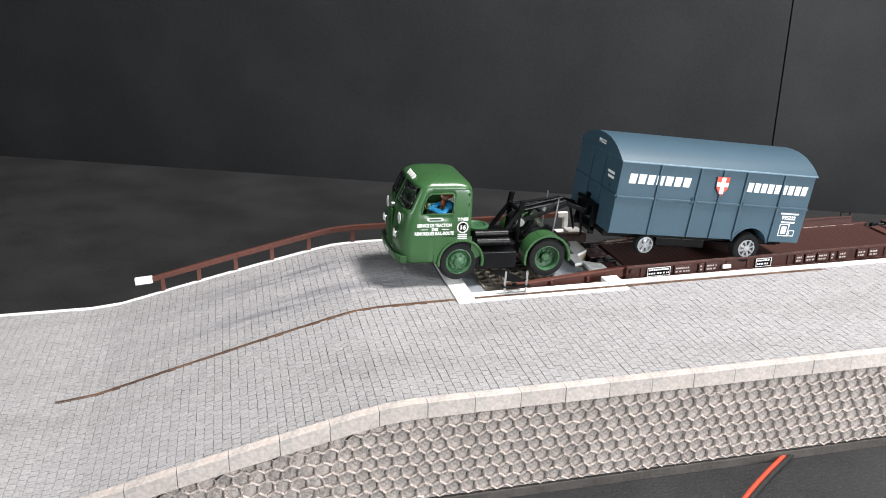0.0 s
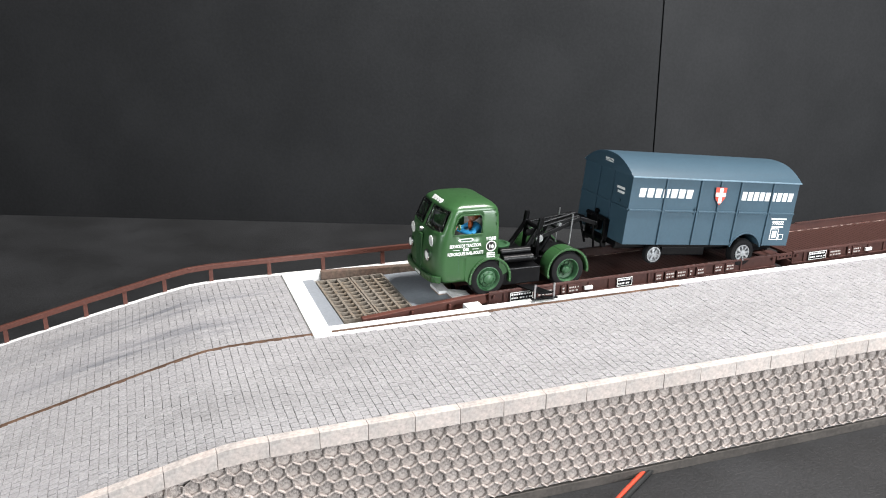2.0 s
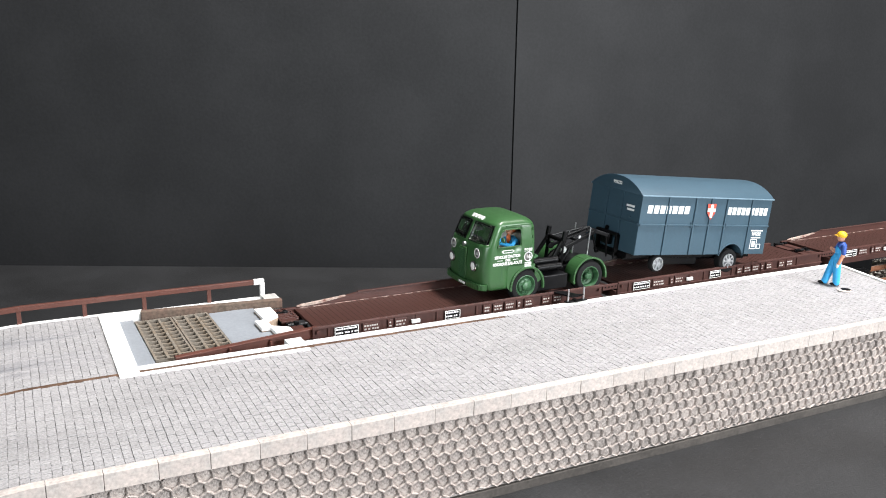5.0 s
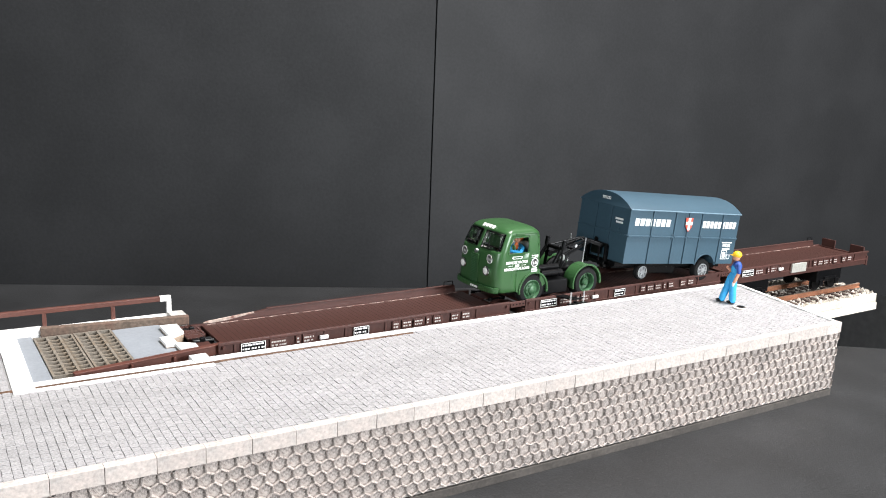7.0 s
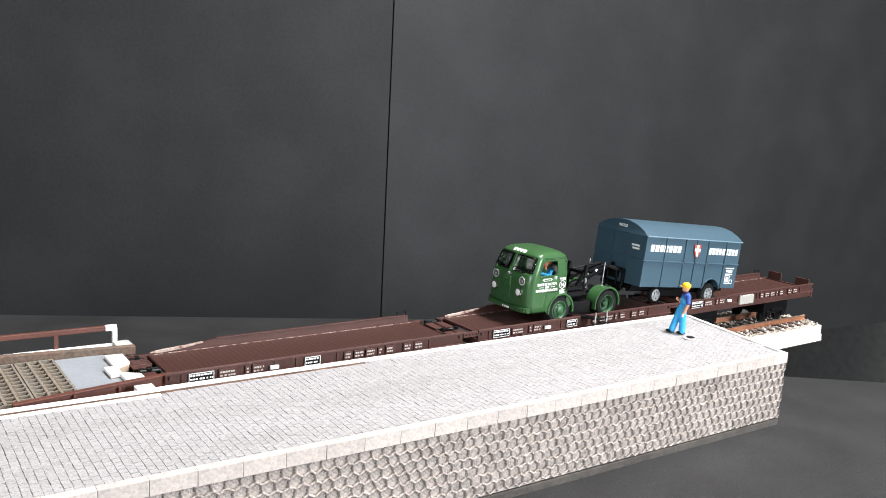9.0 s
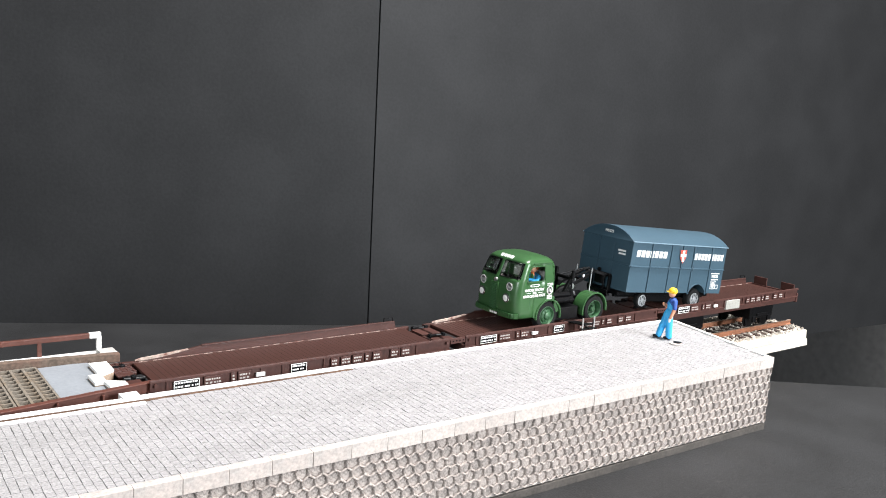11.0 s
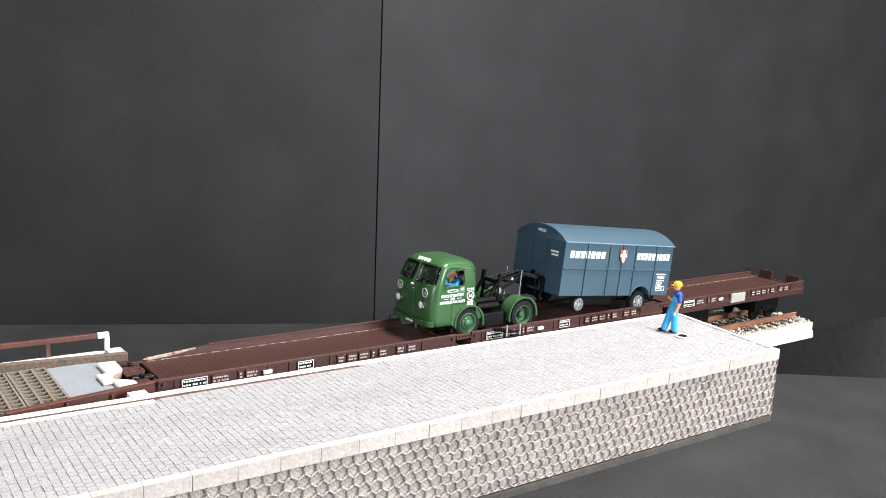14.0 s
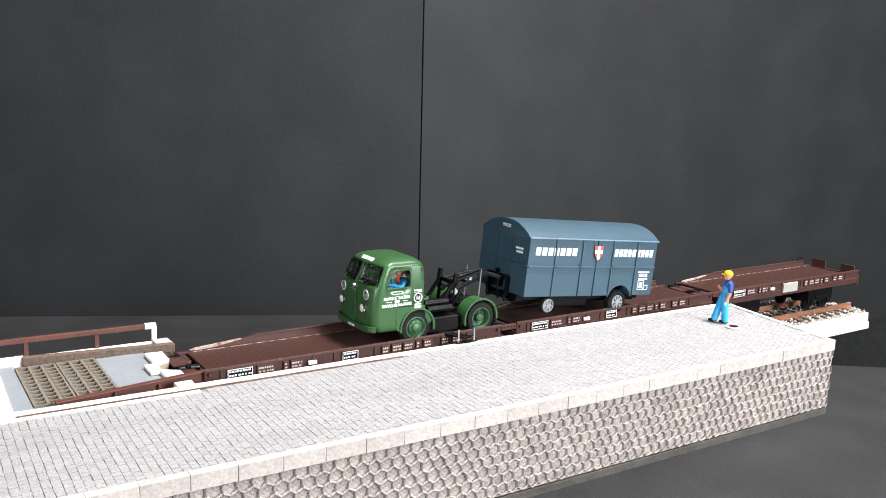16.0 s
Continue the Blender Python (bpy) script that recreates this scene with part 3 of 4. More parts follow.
for k in range(4800):
    x = 300 + rng.rand() * 141
    y = -5.6 + rng.rand() * 41
    s = 0.35 + rng.rand() * 0.5
    c = np.array((x, y, -22.1 + rng.rand() * 0.8))
    o = c + rng.uniform(-1, 1, (4, 3)) * s + np.array([(s, 0, 0), (-s, s, 0), (0, -s, 0), (0, 0, s)])
    i = len(vs)
    vs += [tuple(p * MM) for p in o]
    fs += [(i, i + 2, i + 1), (i, i + 1, i + 3), (i + 1, i + 2, i + 3), (i + 2, i, i + 3)]
me = bpy.data.meshes.new("ballast")
me.from_pydata(vs, [], fs)
me.materials.append(BALLAST)
tagged(new("ballast", me), "pale crushed stone ballast between the sleepers", "ballast", kind="stuff")

# ---- cable ----
def cable(name, y0, material, label):
    cu = bpy.data.curves.new(name, "CURVE")
    cu.dimensions, cu.bevel_depth, cu.bevel_resolution = "3D", 0.75 * MM, 3
    sp = cu.splines.new("BEZIER")
    pts = [(8, -121, FLOOR + 1), (44, -94.5 + y0, FLOOR + 1), (63, -80.4 + y0, FLOOR + 1), (84, -67 + y0, FLOOR + 1)]
    sp.bezier_points.add(3)
    for p, c in zip(sp.bezier_points, pts):
        p.co, p.handle_left_type, p.handle_right_type = Vector(c) * MM, "AUTO", "AUTO"
    tmp = new(name, cu)
    me = bpy.data.meshes.new_from_object(tmp.evaluated_get(bpy.context.evaluated_depsgraph_get()))
    bpy.data.objects.remove(tmp)
    me.materials.clear()
    me.materials.append(material)
    for p in me.polygons:
        p.use_smooth = True
    tagged(new(name, me), label, "cable", "cables on the table")


cable("cable", 0.0, mat("red_insulation", (0.48, 0.06, 0.03), 0.4, var=0.05), "orange-red insulated cable lying on the table")
cable("cable", -1.6, mat("black_insulation", (0.02, 0.02, 0.02), 0.4, var=0.05), "thin black insulated cable lying on the table")

# ---- tractor truck: own x runs backwards from the front axle, nose towards -x ----
TR_R = 6.1
TRUCK_Y = 14.2
SIZE = 1.06
truck = thing("tractor_truck", (104.1, TRUCK_Y, DECK), "dark green model tractor truck with rounded cab and black lifting gear", "truck")

def cz(z):
    """The cab's upper half, a little lower than drawn."""
    return z if z < 21 else 21 + (z - 21) * 0.89


LEV = [(cz(l[0]), l[1], l[2] * 1.066, l[3]) for l in (
    (5.9, -16.5, 11.7, 3.9), (6.7, -17.2, 12.0, 4.0), (9.0, -17.8, 12.1, 4.0), (13.6, -17.8, 12.1, 4.0), (18.0, -17.4, 12.1, 4.0), (21.2, -16.8, 12.0, 4.0),
    (22.4, -16.4, 11.95, 4.0), (25.0, -15.5, 11.7, 4.0), (28.0, -14.3, 11.35, 3.95), (29.6, -13.5, 11.1, 3.9), (30.4, -12.8, 10.75, 3.6), (31.2, -11.6, 9.95, 2.9),
    (31.8, -10.1, 8.6, 1.8), (32.25, -8.4, 6.6, 0.4), (32.5, -6.6, 4.2, -1.2))]
SF = [-1, -0.975, -0.93, -0.86, -0.74, -0.6, -0.42, -0.24, -0.08, 0.08, 0.24, 0.42, 0.6, 0.74, 0.86, 0.93, 0.975, 1]   # across the nose
SIDE = [0.04, 0.12, 0.30, 0.46, 0.68, 0.72, 0.85, 0.96]


def outline(z, xf, hw, xr):
    pts = []
    for s in SF:
        pts.append((xf + 0.9 * abs(s) ** 2 + 2.3 * min(1, hw / 9) * abs(s) ** 12, s * hw))
    xc = xf + 0.9 + 2.3 * min(1, hw / 9)
    high = min(1.0, max(0.0, (z - cz(28.6)) / 3.0))
    rr = min(0.9 + 3.2 * high, hw * 0.8)   # the rear corners grow rounder towards the roof
    xe = xr - rr
    for f in SIDE:
        pts.append((xc + f * (xe - xc), hw))
    back = [(xe + rr * math.sin(a), hw - rr + rr * math.cos(a)) for a in np.linspace(radians(15), radians(90), 5)]
    pts += back + [(xr, 0.0)] + [(x, -y) for x, y in back[::-1]]
    for f in SIDE[::-1]:
        pts.append((xc + f * (xe - xc), -hw))
    return [Vector((x, y, z)) for x, y in pts]


NS = len(SF)
rings = [outline(*l) for l in LEV]
NP = len(rings[0])


def is_open(k, i):
    """True where the cab's skin has a window, or the wheel's arch."""
    z1 = LEV[k + 1][0]
    mid = [(rings[k][j % NP] + rings[k + 1][j % NP]) / 2 for j in (i, i + 1)]
    c = (mid[0] + mid[1]) / 2
    if i < NS - 1 and k in (6, 7, 8):
        s = (SF[i] + SF[i + 1]) / 2
        return 0.08 < abs(s) < 0.90
    side = NS <= i < NS + len(SIDE) - 1 or NP - len(SIDE) <= i < NP - 1
    if side and k in (5, 6, 7):
        f0 = SIDE[i - NS] if i < NP - len(SIDE) else SIDE[NP - 1 - i - 1]
        return 0.05 < f0 < 0.67
    if abs(c.y) > 11.8 and c.x > -6.6 and z1 < 13.7:
        return True
    return False


bm = bmesh.new()
grid = [[bm.verts.new(p) for p in r] for r in rings]
panes = {}
for k in range(len(LEV) - 1):
    for i in range(NP):
        q = (grid[k][i], grid[k][(i + 1) % NP], grid[k + 1][(i + 1) % NP], grid[k + 1][i])
        if is_open(k, i):
            z0 = LEV[k][0]
            if z0 > 20:
                c = sum((v.co for v in q), Vector()) / 4
                key = "windscreen_left" if i < NS - 1 and c.y < 0 else "windscreen_right" if i < NS - 1 else "side_far" if c.y > 0 else "side_near"
                panes.setdefault(key, []).append([v.co.copy() for v in q])
            continue
        bm.faces.new(q)
cap = bm.verts.new((-2.6, 0, cz(32.6)))
for i in range(NP):
    bm.faces.new((grid[-1][i], grid[-1][(i + 1) % NP], cap))
cab = part("cab", bm, GREEN, truck, "glossy dark green cab shell", smooth=True)
sol = cab.modifiers.new("sheet", "SOLIDIFY")
sol.thickness, sol.offset = 0.35 * MM, -1.0
# window frames and glass
for key, quads in panes.items():
    if key == "side_near":
        continue
    bm = bmesh.new()
    for q in quads:
        c = Vector((-5, 0, 25))
        bm.faces.new([bm.verts.new(p + (c - p).normalized() * 0.18) for p in q])
    bmesh.ops.remove_doubles(bm, verts=bm.verts, dist=0.01)
    g = part("windscreen" if "wind" in key else "side_window", bm, PANE, cab, smooth=True)
    sg = g.modifiers.new("sheet", "SOLIDIFY")
    sg.thickness = 0.15 * MM
    g.visible_shadow = False
# arch plates and lips over the front wheels
for s in (-1, 1):
    arc = [(1.2 + math.cos(a) * 6.9, TR_R + math.sin(a) * 6.9) for a in np.linspace(radians(190), radians(-12), 22)]
    o = [(-7.2, 6.3), *[p for p in arc if p[0] < 4.25 or p[1] > 8], (4.3, 6.2), (4.3, 14.0), (-7.2, 14.0)]
    part("arch_panel", prism(o, s * 12.55, s * 12.92, "y"), GREEN, truck)
    bm = bmesh.new()
    for a0, a1 in zip(arc, arc[1:]):
        bar(bm, (a0[0], s * 13.0, a0[1]), (a1[0], s * 13.0, a1[1]), 1.0, 0.75, 0.15)
    part("wheel_arch_lip", bm, GREEN, truck, smooth=True)
    part("door_seam", bxx(bxx(block(-9.6, 2.2, s * 12.88 - 0.06, s * 12.88 + 0.06, 13.9, 14.05), -9.7, -9.5, s * 12.88 - 0.06, s * 12.88 + 0.06, 9, 13.9), 2.1, 2.25, s * 12.85 - 0.08, s * 12.85 + 0.08, 14, 21), DKGREEN, truck)
    part("drip_rail", bxx(bmesh.new(), -8.0, 2.6, s * 11.9 - 0.3, s * 11.9 + 0.3, cz(29.45), cz(29.25), 0.1), GREEN, truck)
    for z in (24.5, 27.4):
        part("door_hinge", rod(bmesh.new(), (2.9, s * 12.6, z - 1.0), (2.9, s * 12.6, z), 0.22, 8), GREEN, truck)
    part("door_handle", rod(bmesh.new(), (-0.6, s * 13.05, 19.4), (1.0, s * 13.05, 19.4), 0.2, 8), GREEN, truck)
# window surround on the near and far door
for s in (-1, 1):
    bm = bmesh.new()
    o = [(-11.6, 21.2), (-10.9, 24.6), (-9.9, 27.0), (-8.6, 28.05), (-2.4, 28.05), (-1.8, 27.4), (-1.7, 21.2)]
    for a, b in zip(o, o[1:] + o[:1]):
        ya, yb = (12.85 - max(0, p[1] - 21.2) * 0.1 for p in (a, b))
        bar(bm, (a[0], s * ya, cz(a[1])), (b[0], s * yb, cz(b[1])), 0.35, 0.45, 0.08)
    part("window_frame", bm, GREEN, truck, smooth=True)
# windscreen rubbers and centre post
bm = bmesh.new()
for s in (-1, 1):
    cs = [(u, cz(z)) for u, z in ((0.09, 22.35), (0.55, 22.35), (0.87, 22.6), (0.87, 28.9), (0.55, 29.5), (0.09, 29.5))]

    def nose(u, z):
        xf = float(np.interp(z, [l[0] for l in LEV], [l[1] for l in LEV]))
        hw = float(np.interp(z, [l[0] for l in LEV], [l[2] for l in LEV]))
        return Vector((xf + 0.9 * u ** 2 + 2.3 * u ** 12 - 0.05, s * u * hw, z))
    for a, b in zip(cs, cs[1:] + cs[:1]):
        bar(bm, nose(*a), nose(*b), 0.26, 0.3, 0.06)
part("windscreen_rubber", bm, BLACK, truck)
for y in (-4.4, 4.0):
    bm = rod(bmesh.new(), (-14.3, y, cz(29.2)), (-15.8, y - 1.2, cz(24.6)), 0.13, 6)
    rod(bm, (-15.6, y - 1.2, 26.3), (-15.9, y - 0.9, 23.0), 0.16, 6)
    part("wiper", bm, BLACK, truck)
# grille, bumper, lamps
gr = part("grille", block(-18.2, -17.5, -2.3, 2.3, 8.2, 19.6, 0.3), GREEN, truck)
for k in range(16):
    part("grille_slat", block(-18.45, -18.15, -2.0, 2.0, 0, 0.34, 0.08), DKGREEN, gr, at=(0, 0, 8.6 + k * 0.66))
part("badge", rod(bmesh.new(), (-17.9, 0, 20.5), (-17.0, 0, 20.5), 0.8, 14), STEEL, gr)
bm = bmesh.new()
bp_ = [(-18.1 + 0.9 * abs(s) ** 2 + 2.6 * abs(s) ** 12 - 0.45, s * 13.1, 7.3) for s in np.linspace(-0.985, 0.985, 25)]
for a, b in zip(bp_, bp_[1:]):
    bar(bm, a, b, 0.9, 2.1, 0.2)
part("bumper", bm, GREEN, truck, smooth=True)
for y in (-7.6, 7.6):
    bm = lathe(bmesh.new(), [(0.9, 1.2), (1.75, 0.2), (1.95, -0.5), (1.8, -0.75), (0.1, -0.75)], 20, "x", (-17.6, y, 14.2))
    h = part("headlight", bm, CHROME, truck, "round chrome headlight", smooth=True)
    bm = lathe(bmesh.new(), [(1.35, -0.76), (1.0, -0.95), (0.05, -1.05)], 20, "x", (-17.6, y, 14.2))
    part("headlight_lens", bm, LENSGL, h, smooth=True)
    ring = lathe(bmesh.new(), [(1.75, 0), (1.75, -0.1), (1.45, -0.1), (1.45, 0)], 24, "x", (-17.1, y * 1.09, 18.9))
    rg = part("number_ring", ring, LETTER, truck)
    words("number", "16", 1.7, facing_nose(-17.25, y * 1.09, 18.3), LETTER, rg, depth=0.06, bold=0.01)
np_ = part("number_plate", block(-18.95, -18.72, -4.2, 1.2, 6.3, 7.8), BLACK, truck, "black number plate")
for u, w in ((-3.8, 1.9), (-1.6, 1.1), (-0.2, 0.9)):
    part("lettering_bar", block(-19.02, -18.95, u, u + w, 6.65, 7.45), LETTER, np_)
# roof lettering drawn as plain slanted bars
for k in range(4):
    y = 3.0 - k * 2.0
    bm = bmesh.new()
    m = Matrix.Translation((-12.3, y, cz(30.75))) @ Matrix.Rotation(radians(-52), 4, "Y")
    bxx(bm, -1.1, 1.1, -0.72, 0.72, -0.28, 0.12, 0.05, m)
    part("lettering_bar", bm, LETTER, truck)
# door lettering
side = -12.96
part("maker_badge", prism([(-10.0, 19.6), (-9.3, 20.1), (-5.4, 20.1), (-4.7, 19.6), (-5.4, 19.1), (-9.3, 19.1)], side - 0.05, side + 0.1, "y"), LETTER, truck, "small plain maker's badge")
part("maker_badge_field", block(-9.2, -5.5, side - 0.09, side - 0.04, 19.3, 19.9), DKGREEN, truck)
words("door_lettering", "SERVICE DE TRACTION", 1.42, facing_front(-7.5, side, 17.3), LETTER, truck, bold=0.04, span=10.4)
words("door_lettering", "DES", 1.15, facing_front(-7.3, side, 16.15), LETTER, truck, bold=0.05)
words("door_lettering", "REMORQUES RAIL-ROUTE", 1.42, facing_front(-7.4, side, 14.8), LETTER, truck, bold=0.04, span=11.9)
for u in (-11.6, -5.2):
    part("door_rule", block(u, u + 2.2, side - 0.05, side + 0.05, 16.45, 16.6), LETTER, truck)
for k in range(4):
    part("lettering_bar", block(-0.5 + k * 0.85, 0.15 + k * 0.85, side - 0.03, side + 0.1, 19.0, 20.0), LETTER, truck)
ring = lathe(bmesh.new(), [(1.75, 0), (1.75, -0.1), (1.45, -0.1), (1.45, 0)], 24, "y", (1.2, side + 0.05, 17.0))
rg = part("number_ring", ring, LETTER, truck)
words("number", "16", 2.0, facing_front(1.2, side, 16.3), LETTER, rg, bold=0.05)
for z in (14.9, 14.3, 13.7):
    part("small_print_bar", block(-0.2, 2.6, side - 0.03, side + 0.1, z - 0.35, z), LETTER, truck)
# inside of the cab
part("cab_floor", block(-15, 4, -11.4, 11.4, 12.6, 13.4), INTERIOR, truck)
part("dashboard", block(-15.2, -12.5, -10.5, 10.5, 17.0, 21.6, 0.5), INTERIOR, truck)
part("seat_bench", bxx(block(-4, 2.4, -10.5, 10.5, 13.4, 17.5, 0.6), 1.4, 3.4, -10.5, 10.5, 17.0, 24.0, 0.6), INTERIOR, truck)
wh = bmesh.new()
mt = Matrix.Translation((-9.6, -6.2, 21.4)) @ Matrix.Rotation(radians(-55), 4, "Y")
for k in range(20):
    a, b = (2 * math.pi * j / 20 for j in (k, k + 1))
    rod(wh, mt @ Vector((2.3 * math.cos(a), 2.3 * math.sin(a), 0)), mt @ Vector((2.3 * math.cos(b), 2.3 * math.sin(b), 0)), 0.2, 6)
part("steering_wheel", wh, BLACK, truck)
mr = lathe(rod(bmesh.new(), (-10.6, -12.0, 22.6), (-9.9, -13.0, 23.6), 0.14, 6), [(0.05, -0.25), (0.95, -0.2), (0.95, 0.2), (0.05, 0.25)], 16, "x", (-9.8, -13.2, 23.9))
part("mirror", mr, GREEN, truck, smooth=True)

# the driver: a plain moulded doll
def ball(bm, c, r, mi, sc=(1, 1, 1), turn=None):
    m = Matrix.Translation(c) @ (turn or Matrix()) @ Matrix.Diagonal((*[r * s for s in sc], 1))
    for v in bmesh.ops.create_icosphere(bm, subdivisions=2, radius=1, matrix=m)["verts"]:
        for f in v.link_faces:
            f.material_index = mi
    return bm


def limb(bm, a, b, r0, r1, mi):
    n = len(bm.faces)
    rod(bm, a, b, r0, 10, r1)
    bm.faces.ensure_lookup_table()
    for f in list(bm.faces)[n:]:
        f.material_index = mi
    ball(bm, a, r0, mi)
    ball(bm, b, r1, mi)


d = bmesh.new()
ball(d, (-1.6, -6.6, 20.0), 2.6, 0, (0.8, 1.15, 1.35))
limb(d, (-2.0, -9.2, 22.0), (-4.4, -10.2, 20.6), 1.0, 0.85, 0)
limb(d, (-4.4, -10.2, 20.6), (-8.0, -7.6, 21.6), 0.85, 0.7, 0)
limb(d, (-2.0, -4.2, 22.0), (-6.4, -4.6, 20.8), 1.0, 0.8, 0)
ball(d, (-8.4, -7.2, 21.8), 0.8, 1)
ball(d, (-2.8, -6.6, 25.6), 1.75, 1, (1, 0.9, 1.15))
ball(d, (-2.0, -6.6, 26.0), 1.85, 2, (1, 1, 1))
ball(d, (-3.4, -6.7, 22.6), 1.2, 2, (0.7, 0.8, 1.5))
part("driver_doll", d, [CLOTHBLUE, SKIN, ORANGE], truck, "moulded driver doll in blue with orange hair", smooth=True)

# chassis and lifting gear
for y in (-4.6, 4.6):
    part("frame_rail", block(3.0, 37.0, y - 0.7, y + 0.7, 6.6, 9.2, 0.15), BLACK, truck)
for x in (9, 18, 26, 36.2):
    part("cross_member", block(x - 0.6, x + 0.6, -3.9, 3.9, 6.9, 8.9, 0.1), BLACK, truck)
part("chassis_deck", block(4.6, 20, -8.4, 8.4, 9.3, 10.0, 0.1), BLACK, truck)
part("front_axle", rod(bmesh.new(), (1.2, -9, TR_R), (1.2, 9, TR_R), 0.8), BLACK, truck)
part("rear_axle", rod(rod(bmesh.new(), (29.2, -9, TR_R), (29.2, 9, TR_R), 0.9), (29.2, -1.6, TR_R), (29.2, 1.6, TR_R), 2.2), BLACK, truck)
part("engine", block(-12, 3, -4, 4, 6, 12.5, 0.4), BLACK, truck)
part("battery_box", block(6.2, 19.2, -12.5, -6.0, 3.2, 8.6, 0.3), BLACK, truck)
part("battery_box", block(6.2, 19.2, 6.0, 12.5, 3.2, 8.6, 0.3), BLACK, truck)
for y, z in ((-10.6, 11.3), (-8.2, 13.0)):
    bm = rod(bmesh.new(), (6.6, y, z), (17.0, y, z), 1.25, 18)
    for x in (8.6, 11.5, 14.6):
        rod(bm, (x, y, z), (x + 0.3, y, z), 1.33, 18)
    part("air_tank", bm, BLACK, truck, smooth=True)
bm = lathe(bmesh.new(), [(3.2, 0), (4.2, 0.2), (4.4, 1.0), (3.4, 1.2), (3.0, 0.7), (0.05, 0.6)], 28, "z", (9.4, 0.5, 12.2))
part("spare_wheel", bm, DKGREEN, truck, smooth=True)
part("spare_carrier", block(6, 13, -2.4, 3.4, 10.0, 12.2, 0.2), BLACK, truck)
for s in (-1, 1):
    arc = [(29.2 + math.cos(a) * 7.3, TR_R + math.sin(a) * 7.3) for a in np.linspace(radians(196), radians(-8), 24)]
    inn = [(29.2 + math.cos(a) * 6.9, TR_R + math.sin(a) * 6.9) for a in np.linspace(radians(-8), radians(196), 24)]
    part("rear_mudguard", prism(arc + inn, s * 6.8, s * 13.0, "y", bevel=0.08), GREEN, truck)
    bm = bmesh.new()
    for a0, a1 in zip(arc, arc[1:]):
        bar(bm, (a0[0], s * 12.9, a0[1]), (a1[0], s * 12.9, a1[1]), 0.5, 0.7, 0.1)
    part("mudguard_bead", bm, GREEN, truck, smooth=True)
    part("mudguard_strap", block(26.6, 27.1, s * 9.9 - 3.0, s * 9.9 + 3.0, 12.65, 12.95), BLACK, truck)
    # A-frame, braces and boom
    bm = bmesh.new()
    bar(bm, (15.4, s * 5.2, 9.6), (22.2, s * 4.4, 19.4), 1.1, 1.3, 0.15)
    bar(bm, (22.2, s * 4.4, 19.4), (21.6, s * 5.2, 9.0), 1.0, 1.2, 0.15)
    rod(bm, (22.0, s * 5.2, 18.6), (22.6, s * 5.2, 22.2), 0.95, 12)
    part("lift_frame", bm, BLACK, truck)
    bm = bmesh.new()
    bar(bm, (22.4, s * 3.6, 15.0), (38.0, s * 3.2, 20.6), 0.8, 1.5, 0.15)
    bar(bm, (38.0, s * 3.2, 20.6), (44.0, s * 4.4, 18.6), 0.8, 1.4, 0.15)
    rod(bm, (22.2, s * 3.9, 18.8), (38.0, s * 2.2, 21.2), 0.42, 8)
    part("boom_arm", bm, BLACK, truck)
    part("lift_ram", rod(rod(bmesh.new(), (24.0, s * 2.0, 10.0), (27.4, s * 2.0, 15.4), 0.9, 12), (27.4, s * 2.0, 15.4), (28.6, s * 2.2, 17.2), 0.5, 10), BLACK, truck)
    part("boom_eye", rod(bmesh.new(), (22.4, s * 5.0, 15.2), (22.4, s * 3.0, 15.2), 1.3, 14), STEEL if s < 0 else BLACK, truck)
    part("stay_rod", rod(bmesh.new(), (33.6, s * 4.6, 10.6), (34.6, s * 4.6, 22.6), 0.25, 8), STEEL, truck)
    part("hose_clip", rod(bmesh.new(), (30.2, s * 3.4, 18.6), (30.8, s * 3.4, 19.6), 0.6, 8), STEEL, truck)
bm = rod(bmesh.new(), (22.2, -4.6, 18.6), (22.2, 4.6, 18.6), 0.8, 12)
rod(bm, (38, -3.4, 20.6), (38, 3.4, 20.6), 0.7, 10)
rod(bm, (30, -3.2, 17.6), (30, 3.2, 17.6), 0.5, 10)
part("cross_tube", bm, BLACK, truck)
bm = bmesh.new()
for a, b in (((36, 0.5, 21.0), (43, 3.6, 18.6)), ((36, -0.5, 21.0), (43, -3.6, 18.6)), ((24, 0, 18.8), (38, 0.4, 21.6)), ((43.6, -5, 18.8), (43.6, 5, 18.8)), ((42.6, -4.4, 18.4), (44.2, -3.0, 10)), ((42.6, 4.4, 18.4), (44.2, 3.0, 10))):
    rod(bm, a, b, 0.4, 8)
part("tie_rod", bm, BLACK, truck)
part("fifth_wheel_plate", block(24.0, 36.0, -4.2, 4.2, 9.4, 10.6, 0.3), BLACK, truck)
part("tail_beam", block(36.6, 38.0, -9.6, 9.6, 7.0, 9.4, 0.2), BLACK, truck)
# side guide arm running in the groove
ga = part("guide_arm", prism([(11.2, -12.4), (15.4, -12.4), (19.4, -21.4), (15.2, -21.4)], 2.3, 2.8), BLACK, truck)
part("guide_shoe", bxx(bxx(block(11.4, 20.4, -23.4, -21.8, 1.3, 1.7, 0.1), 12.6, 19.0, -22.9, -22.5, 3.4, 3.7), 15.0, 16.4, -24.2, -21.4, 1.7, 2.0), BLACK, ga)
for x in (12.5, 19.2):
    part("guide_pin", rod(bmesh.new(), (x, -22.6, -0.5), (x, -22.6, 6.2), 0.33, 10), STEEL, ga, smooth=True)


